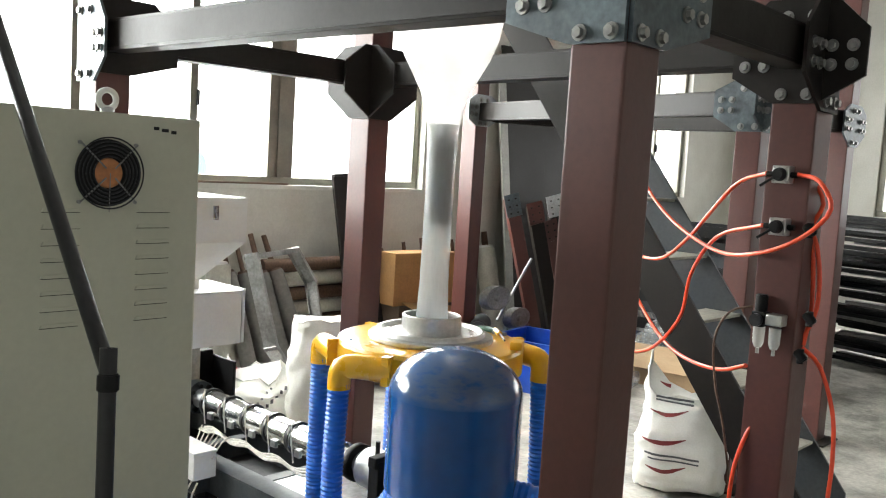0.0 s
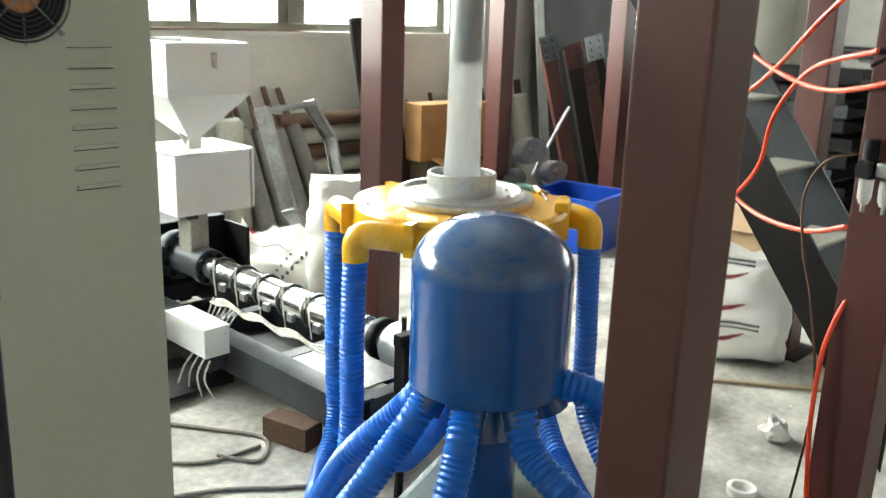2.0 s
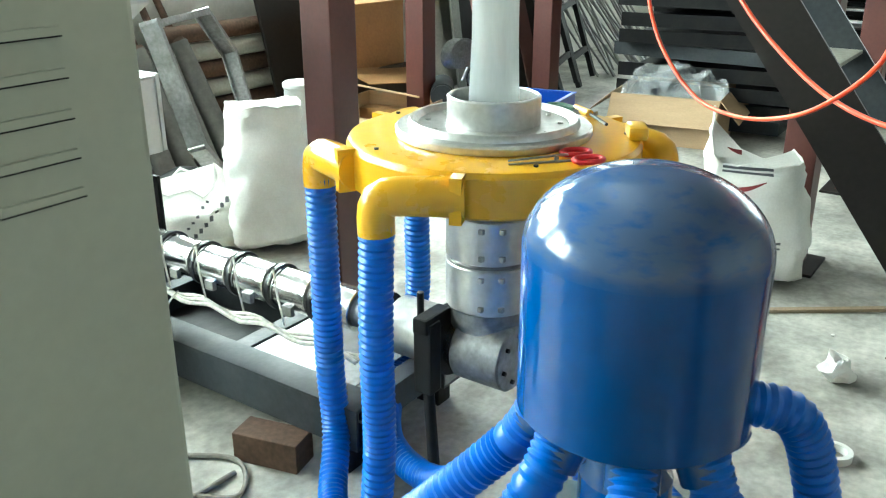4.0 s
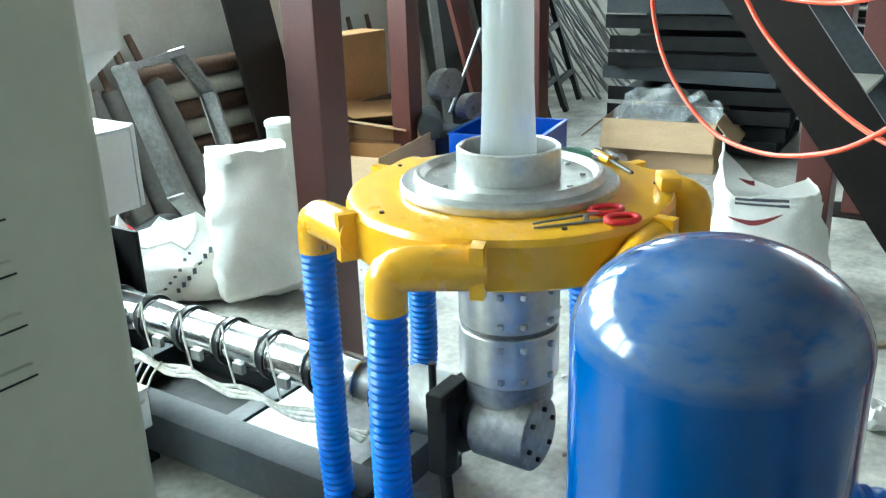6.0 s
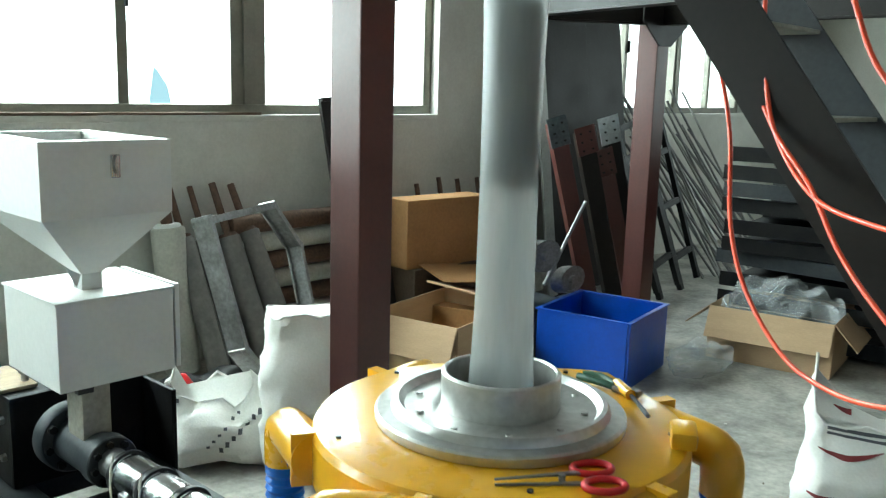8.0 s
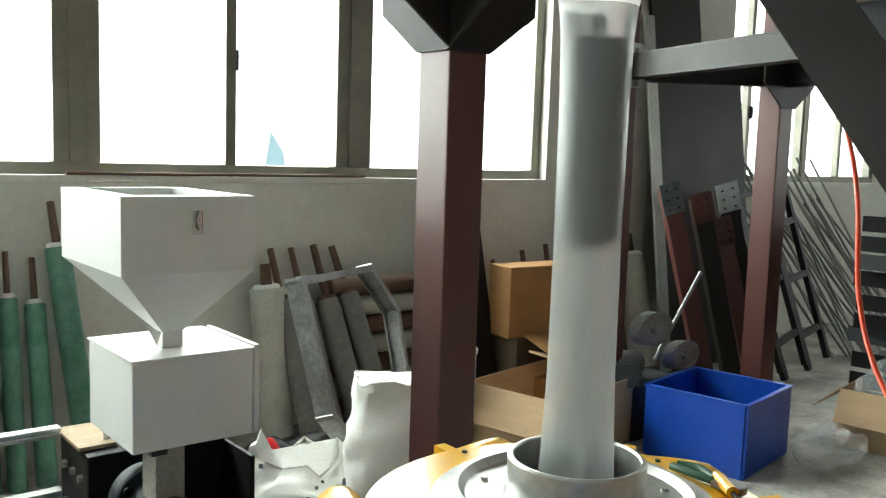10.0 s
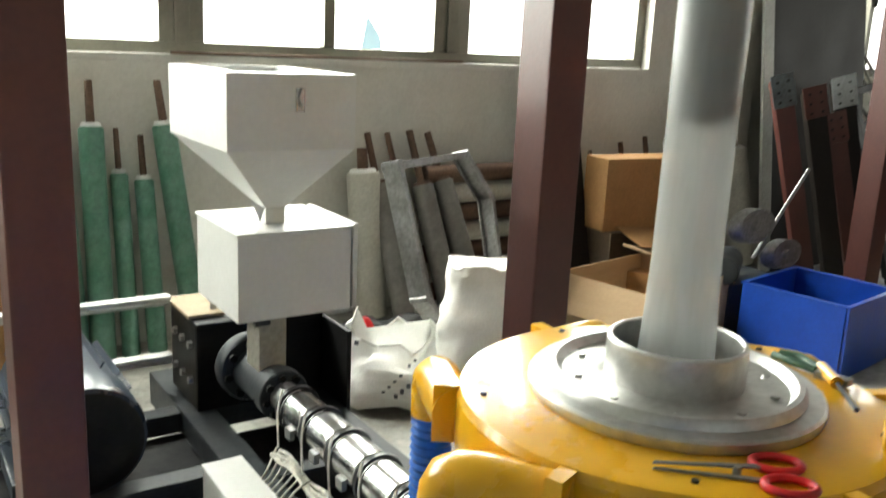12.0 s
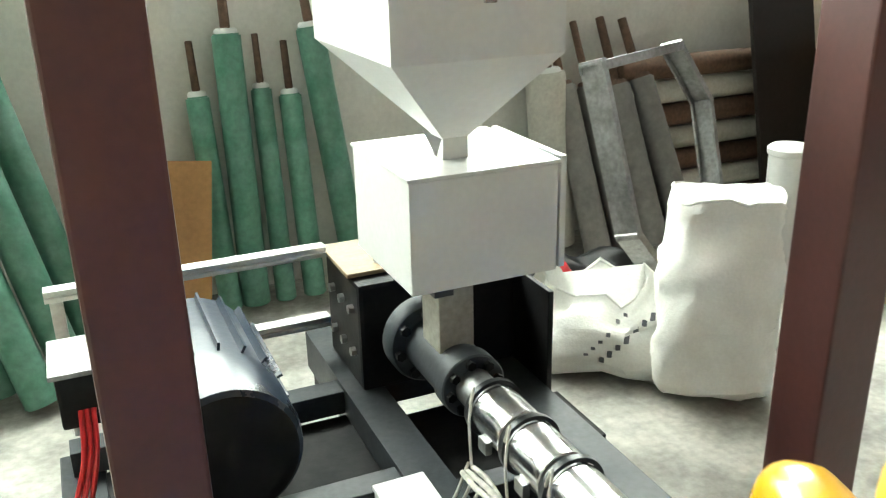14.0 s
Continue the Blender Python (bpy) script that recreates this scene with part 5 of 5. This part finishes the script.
blackbag = thing("black_bag", (3.12, 4.25, 0), "black plastic refuse bag lying by the rollers", "bag")
bm = bmesh.new()
bmesh.ops.create_icosphere(bm, subdivisions=4, radius=1, matrix=pose(3.05, 4.33, 0.10) @ Matrix.Diagonal((0.24, 0.13, 0.13, 1)))
part("bag_body", crumple(bm, 0.05, 9, 4), M_BLACK, blackbag)
pail = thing("white_pail", (3.94, 4.30, 0), "white plastic pail with a pale lid", "pail")
part("pail_body", lathe([(0, 0), (0.068, 0), (0.075, 0.49), (0, 0.49)], (3.94, 4.30, 0), 32), M_WHITEBOX, pail)
part("pail_lid", lathe([(0.077, 0.49), (0.082, 0.495), (0.082, 0.515), (0.07, 0.525), (0, 0.525)], (3.94, 4.30, 0), 32), M_WHITEBOX, pail)


def grinder():
    root = thing("bench_grinder", (5.0, 3.95, 0), "dusty belt wheel and motor with a lever in the scrap corner", "machine")
    for x, r in ((4.93, 0.135), (5.20, 0.12)):
        m = frame_matrix((x, 3.95, 0.57 if r > 0.12 else 0.40), (1, 0, 0), (0.75, -0.65, 0))
        bm = bmesh.new()
        lathe([(0, -0.03), (r, -0.03), (r, 0.03), (r * 0.85, 0.032), (r * 0.8, 0.022), (r * 0.3, 0.022), (r * 0.28, 0.04), (0, 0.04)], (0, 0, 0), 36, bm, m)
        part("wheel", bm, M_STEEL, root)
    part("motor_case", rod((4.72, 3.92, 0.36), (4.98, 4.1, 0.36), 0.07, n=20, bevel=0.01), M_GREYPAINT, root)
    part("stand", box((4.78, 3.92, 0.0), (5.22, 4.20, 0.28), 0.01), M_GREYPAINT, root)
    part("lever", rod((4.97, 3.95, 0.40), (5.335, 3.95, 0.84), 0.011, n=10), M_STEEL, root)


grinder()

# ---------------------------------------------------------------- floor clutter
blk = thing("steel_block", (1.93, 2.47, 0), "rusty brown steel block on the floor", "steel block")
part("block", box((-0.045, -0.095, 0), (0.045, 0.095, 0.085), 0.004, m=pose(1.97, 2.55, 0, 0, 0, 14)), M_RUST, blk)
for pts in ([(1.70, 2.95, 0.008), (1.80, 2.80, 0.008), (1.90, 2.62, 0.008), (1.80, 2.50, 0.008), (1.72, 2.62, 0.008)], [(1.45, 2.50, 0.008), (1.62, 2.42, 0.008), (1.80, 2.28, 0.008), (1.98, 2.18, 0.008)], [(1.55, 2.70, 0.008), (1.68, 2.60, 0.008), (1.86, 2.58, 0.008)]):
    cb = thing("floor_cable", pts[0], "grey cable lying loosely on the floor", "cable", "floor cables")
    part("cable", sweep(pts, 0.007, 8), M_CABLE, cb)
plank = thing("wood_batten", (3.55, 1.70, 0), "thin brown wooden batten lying on the floor", "batten")
part("batten", box((-0.45, -0.012, 0), (0.45, 0.012, 0.014), 0.002, m=pose(3.64, 1.72, 0, 0, 0, -54)), M_WOOD, plank)
for x, y, r in ((3.30, 1.78, 0.045), (3.26, 1.42, 0.045), (3.22, 1.72, 0.03)):
    tp = thing("paper_scrap", (x, y, 0), "crumpled white paper scrap on the floor", "paper", "paper scraps")
    bm = bmesh.new()
    bmesh.ops.create_icosphere(bm, subdivisions=3, radius=r, matrix=pose(x, y, r * 0.8))
    part("scrap", crumple(bm, r * 0.7, 30, x), M_BAG, tp)

for k in range(34):
    x, y = rng.uniform(1.6, 4.8), rng.uniform(1.2, 4.3)
    r = rng.uniform(0.006, 0.016)
    ch = thing("floor_chip", (x, y, 0), "small pale scrap chip on the floor", "debris", "floor debris")
    bm = bmesh.new()
    bmesh.ops.create_icosphere(bm, subdivisions=1, radius=r, matrix=pose(x, y, r * 0.35) @ Matrix.Diagonal((1, 0.7, 0.35, 1)))
    part("chip", bm, M_BAG if k % 2 else M_RUST, ch)

# ---------------------------------------------------------------- tools on the ring
def scissors(at, turn):
    root = thing("scissors", at, "red-handled scissors lying on the yellow ring", "scissors")
    m = Matrix.Translation(at) @ pose(0, 0, 0, 0, 0, turn)
    for s in (-1, 1):
        pts = [m @ Vector((0.055 + 0.030 * math.cos(a), s * 0.029 + 0.021 * math.sin(a), 0.006)) for a in [2 * math.pi * j / 24 for j in range(25)]]
        part("handle", sweep(pts, 0.0055, 10, ready=True), M_RED, root, "red plastic finger loop")
        part("blade", plate([(0.03, s * 0.012 - 0.004), (0.03, s * 0.012 + 0.005), (-0.10, s * 0.002 + 0.002), (-0.10, s * 0.002 - 0.001)], 0.003, m @ Matrix.Translation((0, 0, 0.005 + 0.003 * s))), M_STEEL, root)
    part("pivot", rod(m @ Vector((0.0, 0, 0.002)), m @ Vector((0.0, 0, 0.012)), 0.005, n=12), M_BOLT, root)


scissors((2.10, 1.822, RZ), -38)
pl = thing("pliers", (2.50, 1.98, RZ), "green-handled pliers lying on the yellow ring", "pliers")
for k in (-1, 1):
    part("grip", sweep([(2.505 + 0.008 * k, 2.065, RZ + 0.010), (2.508 + 0.016 * k, 2.03, RZ + 0.012), (2.500 + 0.005 * k, 1.985, RZ + 0.010)], 0.007, 10), M_GREENGRIP, pl)
part("jaw", box((-0.010, -0.028, 0), (0.010, 0.028, 0.012), 0.003, m=pose(2.497, 1.955, RZ + 0.002, 0, 0, 5)), M_STEEL, pl)
sd = thing("screwdriver", (2.46, 1.92, RZ), "yellow and black screwdriver on the ring", "screwdriver")
part("handle", rod((2.515, 1.99, RZ + 0.012), (2.47, 1.93, RZ + 0.012), 0.010, n=12, bevel=0.003), M_YELLOW, sd)
part("shank", rod((2.47, 1.93, RZ + 0.012), (2.41, 1.86, RZ + 0.008), 0.004, n=8), M_DARK, sd)

for x0, x1, y in ((2.38, 3.0, 5.098), (2.9, 3.92, 5.118)):
    st = thing("wood_strip", (x0, y, SILL + 0.012), "thin brown wooden strip lying on the window sill", "strip", "sill strips")
    part("strip", box((x0, y - 0.009, SILL + 0.012), (x1, y + 0.009, SILL + 0.026), 0.002), M_RUST, st)
sheet = thing("cardboard_sheet", (1.75, 4.66, 0), "folded piece of brown cardboard among the green rollers", "cardboard")
part("sheet", plate([(-0.22, 0.0), (0.04, 0.0), (0.13, 0.62), (-0.2, 0.66)], 0.006, frame_matrix((1.76, 4.66, 0.003), (1, 0, 0), (0, -0.97, 0.22))), M_BOARD, sheet)
part("fold", plate([(-0.22, 0.0), (-0.10, 0.0), (-0.10, 0.6), (-0.2, 0.62)], 0.006, frame_matrix((1.70, 4.63, 0.003), (0.9, 0.4, 0), (0.4, -0.88, 0.22))), M_BOARD, sheet)

# ---------------------------------------------------------------- compressed-air valves and hoses on the tower's column
def air_valve(y, z):
    root = thing("air_valve", (2.446, y, z), "square silver hand valve with a black knob on the column", "valve", "air valves")
    part("valve_body", box((2.417, y - 0.024, z - 0.024), (2.455, y + 0.024, z + 0.024), 0.004), M_ALU, root)
    part("knob", rod((2.417, y, z), (2.396, y, z), 0.019, 0.016, 20, bevel=0.003), M_BLACK, root)
    part("lever", rod((2.401, y + 0.01, z - 0.008), (2.396, y + 0.045, z - 0.034), 0.004, n=8), M_BLACK, root)
    for s in (-1, 1):
        for q in (-1, 1):
            part("screw", rod((2.42, y + s * 0.019, z + q * 0.019), (2.414, y + s * 0.019, z + q * 0.019), 0.003, n=8), M_BOLT, root)
        part("fitting", rod((2.432, y + s * 0.024, z), (2.432, y + s * 0.042, z), 0.008, n=12), M_BLACK, root)


air_valve(0.955, 1.533)
air_valve(0.950, 1.390)

RY, RZ2 = 0.978, 1.108
reg = thing("air_filter_regulator", (2.425, RY, 1.05), "small air filter and regulator with clear bowls on the column", "air regulator")
part("regulator_body", box((2.41, RY - 0.018, RZ2), (2.455, RY + 0.018, RZ2 + 0.042), 0.004), M_BLACK, reg)
part("regulator_knob", rod((2.432, RY, RZ2 + 0.042), (2.432, RY, RZ2 + 0.09), 0.017, n=20, bevel=0.003), M_BLACK, reg)
part("gauge", rod((2.41, RY, RZ2 + 0.02), (2.396, RY, RZ2 + 0.02), 0.018, n=20, bevel=0.002), M_DARK, reg)
part("filter_body", box((2.41, RY - 0.068, RZ2 + 0.008), (2.455, RY - 0.022, RZ2 + 0.040), 0.004), M_ALU, reg)
for y in (RY, RY - 0.045):
    part("bowl", lathe([(0, RZ2 - 0.062), (0.010, RZ2 - 0.059), (0.016, RZ2 - 0.045), (0.017, RZ2 + 0.001), (0, RZ2 + 0.001)], (2.432, y, 0), 20), M_BOWL, reg, "clear plastic bowl")
    part("drain", rod((2.432, y, RZ2 - 0.061), (2.432, y, RZ2 - 0.077), 0.005, n=10), M_BOLT, reg)


def air_hose(pts, r=0.0062, mat=None, label="orange-red plastic air hose looped round the column"):
    root = thing("air_hose", pts[0], label, "air hose", "air hoses")
    part("hose", sweep(pts, r, 10, 0.02), mat or M_ORANGE, root)


air_hose([(3.65, 2.53, 3.4), (3.62, 2.49, 2.2), (3.58, 2.44, 1.75), (3.47, 2.30, 1.55), (3.41, 2.22, 1.36), (3.375, 2.18, 1.12), (3.30, 2.09, 0.96), (3.18, 1.93, 0.84), (3.05, 1.77, 0.822), (2.93, 1.62, 0.855), (2.825, 1.49, 0.925), (2.73, 1.37, 1.05), (2.70, 1.33, 1.20), (2.60, 1.205, 1.333), (2.435, 0.998, 1.390)])
air_hose([(3.35, 2.15, 3.4), (3.34, 2.13, 2.2), (3.325, 2.117, 1.70), (3.309, 2.097, 1.556), (3.263, 2.039, 1.384), (3.148, 1.894, 1.245), (3.01, 1.72, 1.208), (2.86, 1.53, 1.22), (2.723, 1.361, 1.315), (2.549, 1.142, 1.493), (2.432, 0.998, 1.535)])
air_hose([(3.25, 2.02, 3.4), (3.20, 1.96, 2.0), (3.088, 1.82, 1.666), (3.0, 1.705, 1.49), (2.815, 1.476, 1.361), (2.593, 1.197, 1.29), (2.425, 0.987, 1.315), (2.38, 0.86, 1.375), (2.38, 0.80, 1.45), (2.39, 0.84, 1.52), (2.432, 0.912, 1.535)])
air_hose([(3.60, 2.45, 3.4), (3.52, 2.36, 2.2), (3.436, 2.256, 1.717), (3.284, 2.065, 1.412), (3.148, 1.894, 1.26), (3.061, 1.785, 1.13), (2.95, 1.65, 1.03), (2.83, 1.49, 0.945), (2.70, 1.33, 0.917), (2.55, 1.142, 0.935), (2.446, 1.012, 0.986)])
air_hose([(2.538, 0.952, 1.389), (2.524, 0.893, 1.378), (2.525, 0.865, 1.289), (2.525, 0.860, 1.171), (2.525, 0.894, 1.069), (2.486, 0.956, 0.906), (2.447, 1.004, 0.752), (2.428, 1.017, 0.618), (2.420, 1.006, 0.391), (2.432, 0.964, 0.116), (2.493, 0.867, 0.008)])
air_hose([(2.526, 0.889, 1.053), (2.527, 0.836, 1.007), (2.509, 0.785, 0.894), (2.490, 0.766, 0.775), (2.471, 0.762, 0.654), (2.472, 0.768, 0.428), (2.494, 0.769, 0.114), (2.593, 0.721, 0.008)])
air_hose([(2.538, 0.951, 1.531), (2.523, 0.903, 1.519), (2.524, 0.870, 1.459), (2.524, 0.897, 1.387), (2.529, 0.884, 1.302), (2.535, 0.878, 1.159), (2.526, 0.887, 1.059)])
air_hose([(2.538, 1.040, 1.147), (2.522, 1.108, 1.120), (2.522, 1.148, 1.031), (2.523, 1.133, 0.895), (2.524, 1.091, 0.748), (2.526, 1.053, 0.481), (2.528, 1.093, 0.008)], 0.0035, M_RUST, "thin brown air hose hanging from the regulator")
for y, z in ((0.852, 1.048), (0.860, 1.388), (0.838, 1.152)):
    tj = thing("hose_connector", (2.415, y, z), "black push-in hose connector", "connector", "hose connectors")
    part("connector", rod((2.415, y - 0.012, z - 0.012), (2.415, y + 0.012, z + 0.014), 0.013, n=14, bevel=0.003), M_BLACK, tj)
    part("collar", rod((2.415, y, z - 0.02), (2.415, y, z + 0.02), 0.009, n=12), M_BLACK, tj)
# a loose hose end and a paper ring on the floor by the front column
air_hose([(2.05, 0.80, 0.007), (2.20, 0.86, 0.007), (2.38, 0.96, 0.007), (2.52, 1.08, 0.007)])
ring = thing("tape_ring", (2.62, 1.33, 0), "white tape ring lying on the floor", "tape")
part("ring", lathe([(0.030, 0.0), (0.045, 0.0), (0.046, 0.022), (0.031, 0.022), (0.030, 0.0)], (2.82, 1.33, 0), 32), M_BAG, ring)
